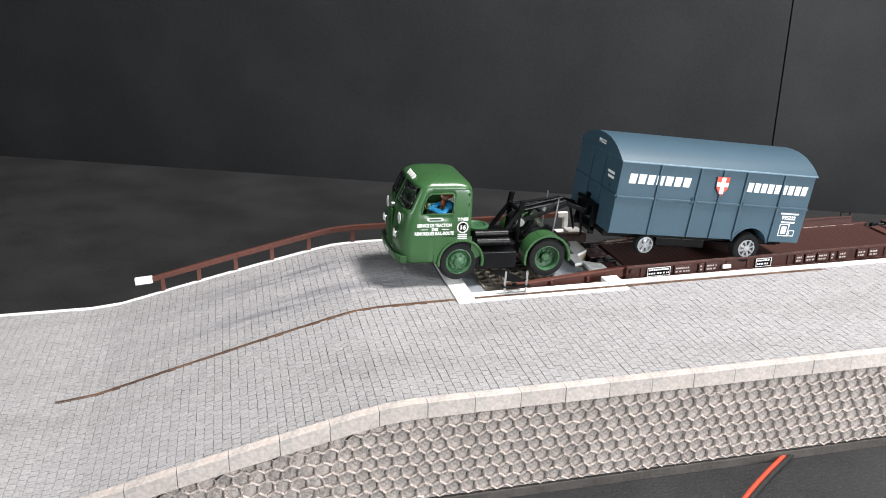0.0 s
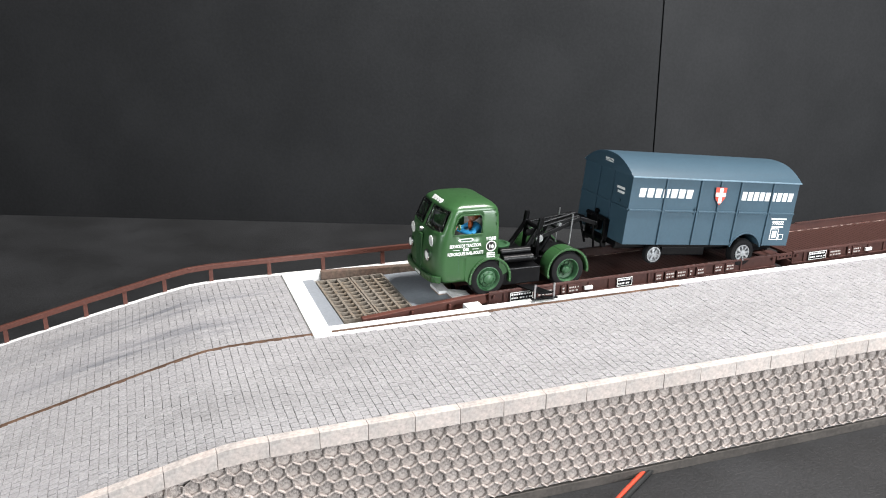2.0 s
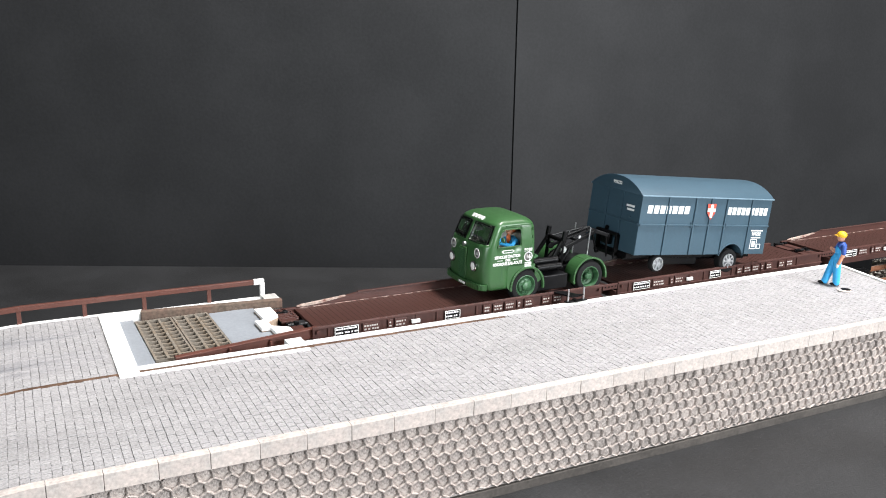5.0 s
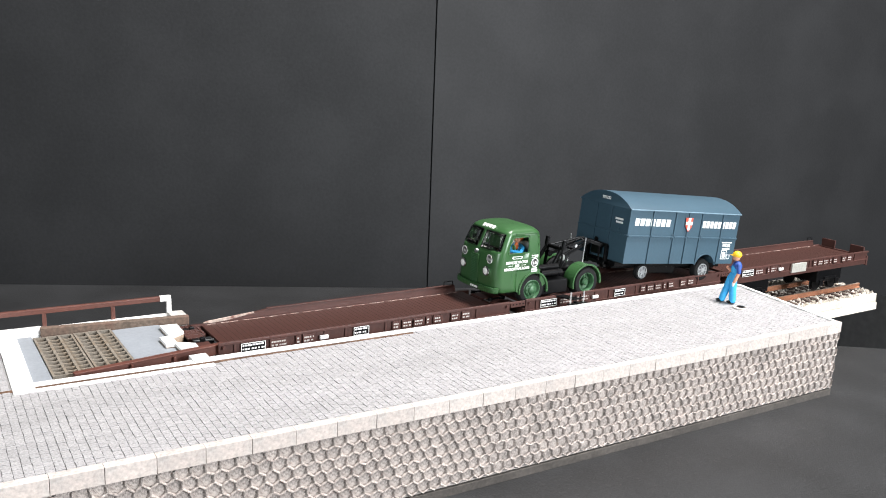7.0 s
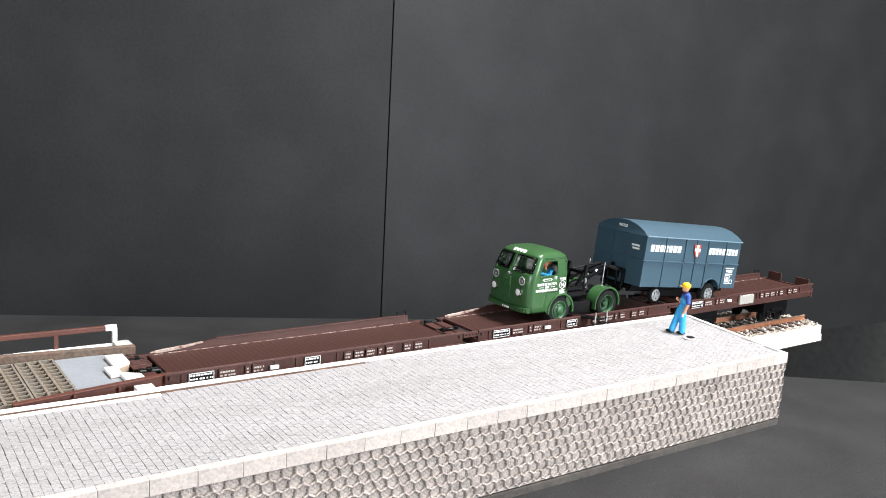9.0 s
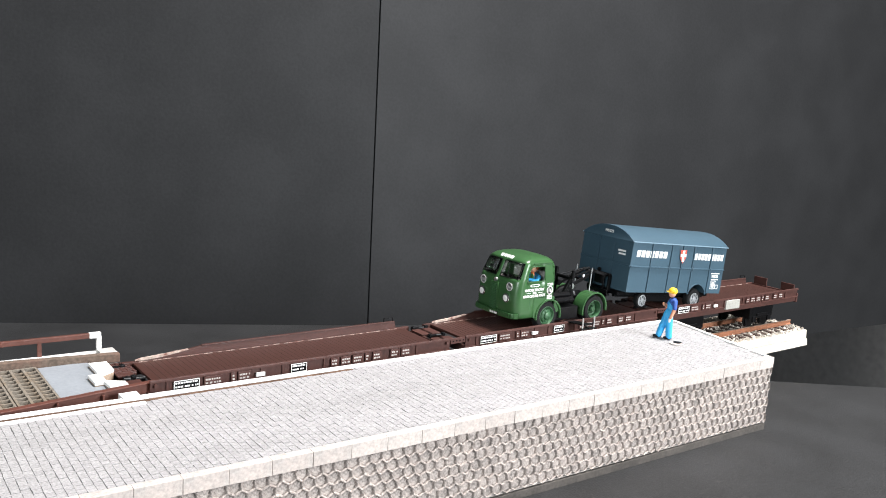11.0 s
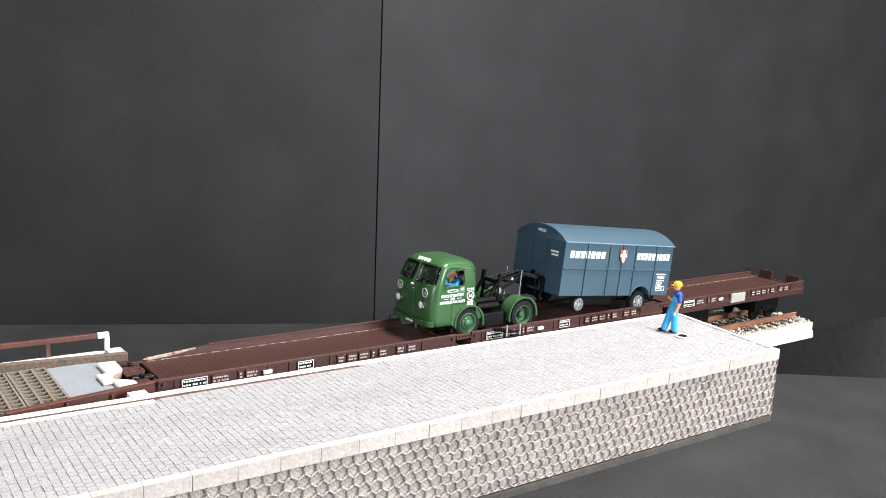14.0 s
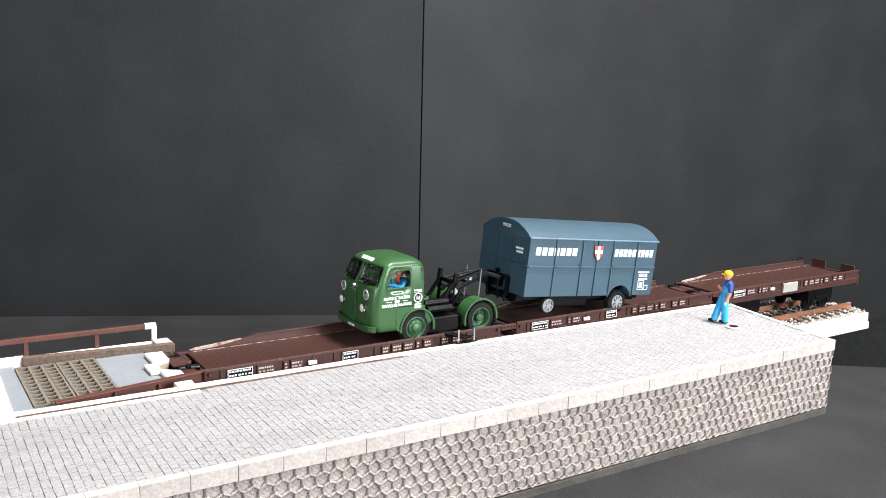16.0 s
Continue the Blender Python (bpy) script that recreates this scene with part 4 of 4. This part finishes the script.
def truck_wheel(x, y, s, dual):
    """A tyre with its rim; s: which way the outer face looks."""
    bm = lathe(bmesh.new(), [(0.05, 2.2), (3.7, 2.2), (3.8, 0.0), (4.6, -0.15), (5.6, 0.1), (6.0, 0.7), (TR_R, 1.2), (TR_R, 2.6), (6.0, 3.1), (5.4, 3.6), (3.8, 3.6)] if not dual else
               [(0.05, 3.4), (3.8, 3.4), (3.9, 0.0), (4.8, -0.15), (5.7, 0.1), (6.0, 0.6), (TR_R, 1.0), (TR_R, 2.2), (5.5, 2.7), (5.5, 3.1), (TR_R, 3.6), (TR_R, 4.8), (5.7, 5.3), (3.9, 5.3)], 40, caps=False)
    if s > 0:
        bm.transform(Matrix.Scale(-1, 4, (0, 1, 0)))
    t = part("wheel", bm, TYRE, truck, "black rubber tyre on a green rim", at=(x, y, TR_R), smooth=True)
    prof = [(4.0, 0.35), (4.15, 0.0), (3.75, -0.1), (3.5, 0.35), (3.0, 0.9), (2.6, 0.25), (1.7, 0.05), (1.6, -0.55), (1.0, -0.9), (0.05, -0.95)] if not dual else [(4.1, 0.35), (4.25, 0.0), (3.8, -0.05), (3.5, 0.6), (3.3, 2.2), (1.5, 2.5), (1.4, 1.0), (0.9, 0.5), (0.05, 0.45)]
    bm = lathe(bmesh.new(), prof, 32, caps=False)
    for k in range(8):
        a = k * math.pi / 4
        h = 0.1 if not dual else 2.2
        rod(bm, (2.1 * math.cos(a), h + 0.3, 2.1 * math.sin(a)), (2.1 * math.cos(a), h - 0.35, 2.1 * math.sin(a)), 0.3, 6)
    if s > 0:
        bm.transform(Matrix.Scale(-1, 4, (0, 1, 0)))
    part("rim", bm, DKGREEN, t, smooth=True)
    return t


truck_wheels = [truck_wheel(0.7, -12.9, -1, False), truck_wheel(0.7, 11.6, 1, False), truck_wheel(29.2, -12.9, -1, True), truck_wheel(29.2, 11.6, 1, True)]

# ---- box trailer: counted from the hub of its rear wheels ----
HUB = 5.0
trailer = thing("box_trailer", (210.6, 13.9, DECK + HUB * SIZE), "blue-grey model box trailer with ribbed sides and arched roof", "trailer")
XA, XB, ZA, ZB, HW = -50.8, 19.0, 3.1, 26.1, 15.0
arch = [(math.cos(a) * 7.0, 0.6 + math.sin(a) * 7.0) for a in np.linspace(radians(163), radians(17), 18)]
o = [(XA, ZA), *[(x, max(z, ZA)) for x, z in arch], (XB, ZA), (XB, ZB), (XA, ZB)]
part("body", prism(o, -HW, HW, "y", bevel=0.12), BLUE, trailer, "blue-grey panelled box body")
# arched roof
ys = np.linspace(-1, 1, 21)
rf = [((HW + 0.35) * s, ZB + 5.3 * (1 - abs(s) ** 2.3)) for s in ys]
o = [*rf, (HW + 0.35, ZB - 0.35), (-HW - 0.35, ZB - 0.35)]
part("roof", prism(o, XA - 0.5, XB + 0.5, "x", bevel=0.2), BLUE, trailer, "arched blue-grey roof", smooth=True)
for s in (-1, 1):
    part("eave_trim", block(XA - 0.4, XB + 0.4, s * (HW + 0.45) - 0.2, s * (HW + 0.45) + 0.2, ZB - 0.4, ZB + 0.1, 0.1), mat("eave_edge", (0.16, 0.24, 0.30), 0.4), trailer)
    rib = -HW if s < 0 else HW
    for x in (-37.4, -23.4, -15.2, -6.6, 7.4):
        part("side_rib", block(x - 0.32, x + 0.32, rib - 0.55, rib + 0.55, ZA + 0.1 if x < -7 or x > 7.2 else 4.2, ZB - 0.4, 0.1), BLUE, trailer)
    for a, b in ((XA, -37.8), (-37.0, -23.8), (-23.0, -15.6), (-14.8, -7.0), (-6.2, 7.0), (7.8, XB)):
        part("waist_rib", block(a + 0.1, b - 0.1, rib - 0.6, rib + 0.6, 14.6, 15.2, 0.1), BLUE, trailer)
    bm = bmesh.new()
    for a, b in zip(arch, arch[1:]):
        bar(bm, (a[0], rib, a[1]), (b[0], rib, b[1]), 0.7, 0.4, 0.06)
    part("wheel_arch", bm, BLUE, trailer)
    for x in (-24.5, -6.0):
        part("door_latch", rod(bmesh.new(), (x, rib + s * 0.5, 14.0), (x, rib + s * 0.5, 16.2), 0.25, 8), BLUE, trailer)
for y in (-4.4, 4.4):
    part("front_rib", block(XA - 0.5, XA + 0.2, y - 0.3, y + 0.3, ZA + 0.2, ZB, 0.1), BLUE, trailer)
for z in (15.0, ZB - 0.3):
    part("front_waist_rib", block(XA - 0.4, XA + 0.2, -HW + 0.1, HW - 0.1, z - 0.3, z + 0.3, 0.1), BLUE, trailer)
part("vent_knob", lathe(bmesh.new(), [(0.3, 0), (0.3, -0.8), (0.9, -0.9), (0.9, -1.3), (0.05, -1.5)], 14, "x", (XA, 1.5, 10.5)), BLACK, trailer)
part("front_knob", lathe(bmesh.new(), [(0.5, 0), (0.5, -0.5), (0.05, -0.7)], 10, "x", (XA, -9.6, 16.8)), BLUE, trailer)
# company name as plain slanted bars, letter by letter
sy = -HW - 0.06
for a, b, n in ((-47.6, -25.8, 7), (-5.6, 17.4, 9)):
    w = (b - a) / n
    for k in range(n):
        u = a + k * w
        part("lettering_bar", prism([(u + 0.1, 19.3), (u + w * 0.74, 19.3), (u + w * 0.86, 22.3), (u + 0.22, 22.3)], sy - 0.04, sy + 0.1, "y"), LETTER, trailer)
sh = part("shield", prism([(-17.6, 23.6), (-13.0, 23.6), (-13.2, 19.8), (-15.1, 17.4), (-17.2, 19.8)], sy - 0.6, sy - 0.54, "y"), RED, trailer, "red shield with a white cross")
part("white_cross", bxx(bxx(block(-15.9, -14.5, sy - 0.68, sy - 0.6, 18.2, 23.4), -17.3, -15.92, sy - 0.68, sy - 0.6, 20.5, 21.8), -14.48, -13.2, sy - 0.68, sy - 0.6, 20.5, 21.8), LETTER, sh)
words("side_number", "995222", 1.75, facing_front(12.9, sy, 11.0), LETTER, trailer, bold=0.05)
for a, b, z in ((9.6, 16.4, 13.2), (10.4, 15.6, 10.3)):
    part("small_print_bar", block(a, b, sy - 0.04, sy + 0.1, z - 0.5, z), LETTER, trailer)
bx = bmesh.new()
for a in ((10.3, 14.0, 9.2, 9.45), (10.3, 14.0, 5.3, 5.55), (10.3, 10.55, 5.55, 9.2), (13.75, 14.0, 5.55, 9.2), (14.3, 16.4, 7.2, 7.4), (14.3, 16.4, 5.4, 5.6), (14.3, 14.5, 5.6, 7.2), (16.2, 16.4, 5.6, 7.2)):
    bxx(bx, a[0], a[1], sy - 0.04, sy + 0.1, a[2], a[3])
part("data_panel", bx, LETTER, trailer)
part("small_print_bar", block(11.2, 13.1, sy - 0.04, sy + 0.1, 6.1, 8.6), LETTER, trailer)
words("front_number", "995222", 1.7, facing_nose(XA - 0.56, -0.5, ZB + 2.0), LETTER, trailer, bold=0.05)
for z, w in ((21.4, 4.6), (20.0, 4.0)):
    part("small_print_bar", block(XA - 0.06, XA + 0.1, -11.4, -11.4 + w, z - 0.8, z), LETTER, trailer)
# under the trailer
for y in (-5.5, 5.5):
    part("frame_rail", block(XA + 3, XB - 1, y - 0.7, y + 0.7, -0.8, 0.6, 0.1), BLACK, trailer)
part("underframe", block(XA + 1, XB - 2, -9.5, 9.5, 0.6, 2.55, 0.2), BLACK, trailer)
part("tool_locker", block(-30, -12, -9.0, -4, -2.4, 0.6, 0.3), BLACK, trailer)
part("axle", rod(bmesh.new(), (0, -10.5, 0), (0, 10.5, 0), 0.8), BLACK, trailer)
part("spring", block(-6, 6, -7.2, -6.2, -0.2, 0.7, 0.2), BLACK, trailer)
part("tow_frame", bxx(bxx(block(XA - 2.4, XA - 0.2, -6.0, 6.0, 0.6, 2.0, 0.2), XA - 2.0, XA - 0.2, -6.0, -5.0, -0.5, 9.0, 0.2), XA - 2.0, XA - 0.2, 5.0, 6.0, -0.5, 9.0, 0.2), BLACK, trailer)
part("tow_head", bxx(rod(bmesh.new(), (XA - 1.6, -6, 9.0), (XA - 1.6, 6, 9.0), 0.8, 12), XA - 2.6, XA - 0.8, -2.4, 2.4, 4.5, 9.4, 0.4), BLACK, trailer)
part("support_leg", rod(rod(bmesh.new(), (-36.4, -9.6, -1.0), (-38.6, -8.6, 4), 0.7), (-36.4, 9.6, -1.0), (-38.6, 8.6, 4), 0.7), BLACK, trailer)
for s in (-1, 1):
    prof = [(0.05, 1.4), (2.3, 1.4), (2.4, 0.0), (2.9, 0.0), (3.3, 0.3), (3.45, 0.9), (3.45, 1.9), (3.1, 2.4), (1.7, 2.4)]
    bm = lathe(bmesh.new(), prof, 28, caps=False)
    if s > 0:
        bm.transform(Matrix.Scale(-1, 4, (0, 1, 0)))
    jw = part("jockey_wheel", bm, TYRE, trailer, "small raised support wheel", at=(-35.4, s * 12.2, -1.2), smooth=True)
    bm = lathe(bmesh.new(), [(2.5, 0.2), (2.7, -0.1), (2.3, -0.15), (2.1, 0.6), (1.0, 0.3), (0.9, -0.2), (0.05, -0.3)], 24, caps=False)
    for k in range(6):
        a = k * math.pi / 3
        bar(bm, (0.8 * math.cos(a), 0.0, 0.8 * math.sin(a)), (2.3 * math.cos(a), 0.1, 2.3 * math.sin(a)), 0.42, 0.5)
    if s > 0:
        bm.transform(Matrix.Scale(-1, 4, (0, 1, 0)))
    part("rim", bm, GREYRIM, jw, "bare grey spoked rim", smooth=True)
trailer_wheels = []
for s in (-1, 1):
    bm = lathe(bmesh.new(), [(0.05, 1.8), (3.1, 1.8), (3.2, 0.0), (4.0, -0.1), (4.7, 0.2), (5.0, 0.8), (5.0, 2.6), (4.7, 3.2), (3.2, 3.4)], 36, caps=False)
    if s > 0:
        bm.transform(Matrix.Scale(-1, 4, (0, 1, 0)))
    tw = part("wheel", bm, TYRE, trailer, "black tyre on a spoked grey rim", at=(0.8, s * (14.0 if s < 0 else 12.8), 0), smooth=True)
    bm = lathe(bmesh.new(), [(2.9, 0.3), (3.0, -0.05), (2.6, -0.1), (2.4, 0.9), (1.2, 0.4), (1.1, -0.3), (0.05, -0.4)], 28, caps=False)
    for k in range(8):
        a = k * math.pi / 4
        bar(bm, (1.0 * math.cos(a), 0.0, 1.0 * math.sin(a)), (2.8 * math.cos(a), 0.05, 2.8 * math.sin(a)), 0.45, 0.6)
    if s > 0:
        bm.transform(Matrix.Scale(-1, 4, (0, 1, 0)))
    part("rim", bm, GREYRIM, tw, "bare grey spoked rim", smooth=True)
    trailer_wheels.append(tw)

# ---- worker doll on the platform ----
SIZE = 1.04
d = bmesh.new()
limb(d, (-2.6, 0.6, 1.4), (-0.4, 0.8, 10.6), 1.35, 1.6, 0)
limb(d, (1.4, -0.6, 1.4), (0.2, -0.9, 10.6), 1.35, 1.6, 0)
ball(d, (-3.3, 0.5, 0.7), 1.0, 4, (1.9, 0.85, 0.7))
ball(d, (0.9, -0.7, 0.7), 1.0, 4, (1.9, 0.85, 0.7))
ball(d, (0.2, 0, 11.5), 2.1, 0, (0.85, 1.1, 1.0))
ball(d, (0.6, 0, 14.4), 2.2, 0, (0.8, 1.1, 1.45))
ball(d, (1.0, 0, 15.6), 2.3, 1, (0.85, 1.2, 1.0))
limb(d, (1.2, -2.7, 16.4), (1.6, -3.2, 13.6), 1.0, 0.9, 1)
limb(d, (1.6, -3.2, 13.4), (0.6, -3.2, 9.6), 0.75, 0.65, 2)
limb(d, (0.6, 2.6, 16.2), (-0.6, 3.0, 13.4), 1.0, 0.9, 1)
limb(d, (-0.6, 3.0, 13.2), (-2.4, 1.4, 14.4), 0.75, 0.65, 2)
ball(d, (0.1, -0.1, 19.4), 1.55, 2, (1.0, 0.9, 1.15))
ball(d, (0.2, -0.1, 20.4), 1.85, 3, (1.05, 1.0, 0.85))
ball(d, (-1.1, -0.1, 20.0), 1.1, 3, (1.3, 1.0, 0.22))
ball(d, (0.3, -2.9, 8.6), 0.7, 5, (0.8, 0.7, 1.6))
worker = part("worker_doll", d, [CLOTHBLUE, SHIRTBLUE, SKIN, YELLOW, BLACK, WHITE], None, smooth=True)
worker.location = Vector((273.6, -35.4, 0.3)) * MM
worker.rotation_euler = (Matrix.Rotation(radians(5), 3, "Y") @ Matrix.Rotation(radians(-45), 3, "Z")).to_euler()
tagged(worker, "moulded worker doll in blue overalls and yellow helmet", "figurine")
SIZE = 1.0
mh = thing("manhole_disc", (272.0, -42.6, 0.25), "small dark and pale round base disc on the setts", "disc")
part("disc", lathe(bmesh.new(), [(2.7, 0), (2.7, 0.25), (2.5, 0.35), (0.05, 0.35)], 24, "z"), COPING, mh)
part("dark_half", prism([(1.0 + 1.9 * math.cos(a), 1.9 * math.sin(a)) for a in np.linspace(0, 2 * math.pi, 20)[:-1]], 0.36, 0.45), BLACK, mh)

# ---- coping blocks, wall stones and setts of the platform ----
xs = -260.0
k = 0
while xs < 296:
    ln = 11.9
    e = min(xs + ln - 0.12, 296.6)
    bm = bmesh.new()
    cut = sorted({xs, e, *[x for x in TOPX if xs < x < e]})
    o = [(x - xs, top(x) - top(xs) + 0.4) for x in cut] + [(x - xs, top(x) - top(xs) - 3.9) for x in cut[::-1]]
    prism(o, NEAR - 0.15 + 0.06 * math.sin(k * 2.1), NEAR + 2.7, "y", bm, bevel=0.12)
    part("coping_block", bm, COPING, platform, at=(xs - PX, 0, top(xs)))
    xs += ln
    k += 1

HEXW, HEXH = 3.88, 3.36


def corner(x, z):
    """A corner of the honeycomb, pushed a little out of place; neighbours share it."""
    r = random.Random(int(round(x * 2)) * 7919 + int(round(z * 2)) * 104729)
    return x + r.uniform(-0.27, 0.27), z + r.uniform(-0.24, 0.24)


def wall_stone(cx, cz, seed):
    """One stone: a thin raised rim round a sunken rough face. Corners and faces about its centre."""
    r = random.Random(seed)
    R = HEXW / math.sqrt(3)
    ring = [corner(cx + R * math.cos(a), cz + R * math.sin(a)) for a in (radians(30 + 60 * k) for k in range(6))]
    mx, mz = sum(p[0] for p in ring) / 6, sum(p[1] for p in ring) / 6
    vs = []
    for f, y, wob in ((1.0, -0.34, 0.0), (0.95, -0.42, 0.0), (0.88, -0.30, 0.0), (0.85, 0.44, 0.04), (0.45, 0.36, 0.10)):
        for x, z in ring:
            vs.append((min(mx + (x - mx) * f, 296.5) - cx, y + r.uniform(-wob, wob), mz + (z - mz) * f - cz))
    vs.append((mx - cx, 0.36 + r.uniform(-0.1, 0.1), mz - cz))
    fs = [(6 * b + k, 6 * b + 6 + k, 6 * b + 6 + (k + 1) % 6, 6 * b + (k + 1) % 6) for b in range(4) for k in range(6)]
    fs += [(24 + k, 30, 24 + (k + 1) % 6) for k in range(6)]
    return vs, fs


cells = []
for row in range(7):
    z = -5.3 - row * HEXH
    x = -150.6 + (HEXW / 2 if row % 2 else 0)
    while x < 297.4:
        if z + 1.8 < top(x - 3) - 0.6:
            cells.append((x, z))
        x += HEXW
single = set(sorted((c for c in cells if c[0] > -42), key=lambda c: c[0])[:300])
vs, fs = [], []
for n, c in enumerate(cells):
    p, f = wall_stone(c[0], c[1], n)
    at = Vector((c[0] - PX, NEAR + 0.42, c[1]))
    if c in single:
        me = bpy.data.meshes.new("wall_stone")
        me.from_pydata([tuple(Vector(q) * MM) for q in p], [], f)
        me.materials.append(HEX)
        ob = new("wall_stone", me)
        ob.parent = platform
        ob.location = at * MM
    else:
        i = len(vs)
        vs += [tuple((Vector(q) + at) * MM) for q in p]
        fs += [tuple(i + j for j in q) for q in f]
me = bpy.data.meshes.new("wall_stone_rest")
me.from_pydata(vs, [], fs)
me.materials.append(HEX_MANY)
ob = tagged(new("wall_stone_rest", me), kind="stuff")
ob.parent = platform

# setts: rows across the platform, broken joints
SL, SWD, GAP, GAPY = 2.2, 2.25, 0.11, 0.2
field, picked = [], []
r4 = random.Random(5)
col = 0
x = -258.0
while x < 304:
    y = NEAR + 2.85 - (col % 2) * SWD / 2
    while y < FAR - 2.2:
        y0, y1 = max(y, NEAR + 2.85), y + SWD - GAPY
        y += SWD
        if y1 - y0 < 0.4:
            continue
        xc = x + SL / 2
        if x + SL - GAP > end_x(y0) - 1.6:
            continue
        if xc > -SL / 2 and x + SL > -0.1:
            lim = QUAY - 3.35 if xc > 58 else -14.15
            if y0 > lim - 0.4:
                continue
            y1 = min(y1, lim)
        elif y1 > FAR - 1.75:
            y1 = FAR - 1.75
            if y1 - y0 < 0.4:
                continue
        if -118 < xc < 131 and y1 > gy(xc) - 0.65 and y0 < gy(xc) + 0.65:
            if y0 < gy(xc) - 1.05:
                y1 = gy(xc) - 0.65
            elif y1 > gy(xc) + 1.05:
                y0 = gy(xc) + 0.65
            else:
                continue
        (picked if 70 < xc < 128 and y1 < -36 and len(picked) < 300 else field).append((x, y0, y1))
    x += SL
    col += 1


def sett(x, y0, y1):
    dz = r4.uniform(-0.05, 0.05)
    y0, y1 = y0 + r4.uniform(-0.05, 0.05), y1 + r4.uniform(-0.05, 0.05)
    j = [r4.uniform(-0.08, 0.08) for _ in range(6)]
    xa, xb = x + j[0], x + SL - GAP + j[1]
    za, zb = top(xa) + 0.08 + dz, top(xb) + 0.08 + dz + j[2] * 0.4
    b = 0.05
    p = [(xa, y0, za - 0.7), (xb, y0, zb - 0.7), (xb, y1, zb - 0.7), (xa, y1, za - 0.7),
         (xa, y0, za - b), (xb, y0, zb - b), (xb, y1, zb - b), (xa, y1, za - b),
         (xa + b, y0 + b, za), (xb - b, y0 + b, zb), (xb - b, y1 - b, zb), (xa + b, y1 - b, za)]
    f = [(0, 1, 5, 4), (1, 2, 6, 5), (2, 3, 7, 6), (3, 0, 4, 7), (4, 5, 9, 8), (5, 6, 10, 9), (6, 7, 11, 10), (7, 4, 8, 11), (8, 9, 10, 11)]
    return [((q[0] - PX) * MM, q[1] * MM, q[2] * MM) for q in p], f


vs, fs = [], []
for s in field:
    p, f = sett(*s)
    i = len(vs)
    vs += p
    fs += [tuple(i + j for j in q) for q in f]
me = bpy.data.meshes.new("sett_field")
me.from_pydata(vs, [], fs)
me.materials.append(SETT_MANY)
ob = tagged(new("sett_field", me), kind="stuff")
ob.parent = platform
for s in picked:
    p, f = sett(*s)
    me = bpy.data.meshes.new("sett")
    me.from_pydata(p, [], f)
    me.materials.append(SETT)
    ob = new("sett", me)
    ob.parent = platform

# ---- how truck and trailer move ----
TIMES = [0, 0.5, 1, 1.5, 2, 2.5, 3, 3.5, 4, 6.5, 7, 7.5, 8, 8.5, 9, 9.5, 12, 12.5, 13, 13.5, 14, 14.5, 15, 15.5, 16]
TRUCK_X = [2.2, 18.1, 33.3, 47.3, 61.2, 76.1, 91.9, 107.6, 120.4, 182.9, 193.5, 205.1, 218.5, 233.7, 235.6, 235.6, 236.0, 228.0, 211.9, 198.1, 188.5, 178.3, 166.6, 155.4, 142.3]
HUB_X = [106.2, 122.1, 136.8, 151.0, 165.0, 178.8, 195.4, 211.3, 224.0, 285.9, 295.9, 306.7, 321.1, 336.1, 338.1, 337.9, 337.7, 330.6, 314.4, 300.2, 290.9, 281.0, 269.4, 258.5, 245.6]


def glide(t, ts, vs):
    """A smooth line through the values that never swings past them."""
    ts, vs = np.array(ts, float), np.array(vs, float)
    h = np.diff(ts)
    d = np.diff(vs) / h
    m = np.zeros(len(ts))
    m[0], m[-1] = d[0], d[-1]
    for i in range(1, len(ts) - 1):
        if d[i - 1] * d[i] > 0:
            w1, w2 = 2 * h[i] + h[i - 1], h[i] + 2 * h[i - 1]
            m[i] = (w1 + w2) / (w1 / d[i - 1] + w2 / d[i])
    i = int(min(max(np.searchsorted(ts, t) - 1, 0), len(ts) - 2))
    u = (t - ts[i]) / h[i]
    return float((1 + 2 * u) * (1 - u) ** 2 * vs[i] + u * (1 - u) ** 2 * h[i] * m[i] + u * u * (3 - 2 * u) * vs[i + 1] + u * u * (u - 1) * h[i] * m[i + 1])


def motions():
    ts = [round(0.2 * k, 2) for k in range(81)]
    rows, crows, roll, croll = [], [], [], []
    for t in ts:
        x = glide(t, TIMES, TRUCK_X)
        hx = glide(t, TIMES, HUB_X)
        lift = float(np.interp(x, [4, 11, 40, 80], [1.4, 0.7, 0.4, 0.0]))
        th = float(np.interp(t, [0, 1, 2, 3.5, 6.5], [7.3, 7.1, 6.6, 5.8, 5.3]))
        nose = float(np.interp(x, [30, 90], [2.6, 0.0]))   # front wheels still on the raised grating
        rows.append((t, pose((x + 30.7 * (1 - math.cos(radians(nose)))) * MM, TRUCK_Y * MM, (DECK + lift + 30.7 * math.sin(radians(nose))) * MM, 0, nose, 0)))
        crows.append((t, pose(hx * MM, 13.9 * MM, (DECK + HUB * 1.06 + float(np.interp(t, [0, 1.5], [0.8, 0.0]))) * MM, 0, th, 0)))
        roll.append((t, math.degrees(x / (TR_R * 1.06))))
        croll.append((t, math.degrees(hx / 5.3)))
    walk(truck, rows)
    walk(trailer, crows)
    for w in truck_wheels:
        p = w.location.copy()
        walk(w, [(t, pose(*p, 0, a, 0)) for t, a in roll])
    for w in trailer_wheels:
        p = w.location.copy()
        walk(w, [(t, pose(*p, 0, a, 0)) for t, a in croll])


motions()
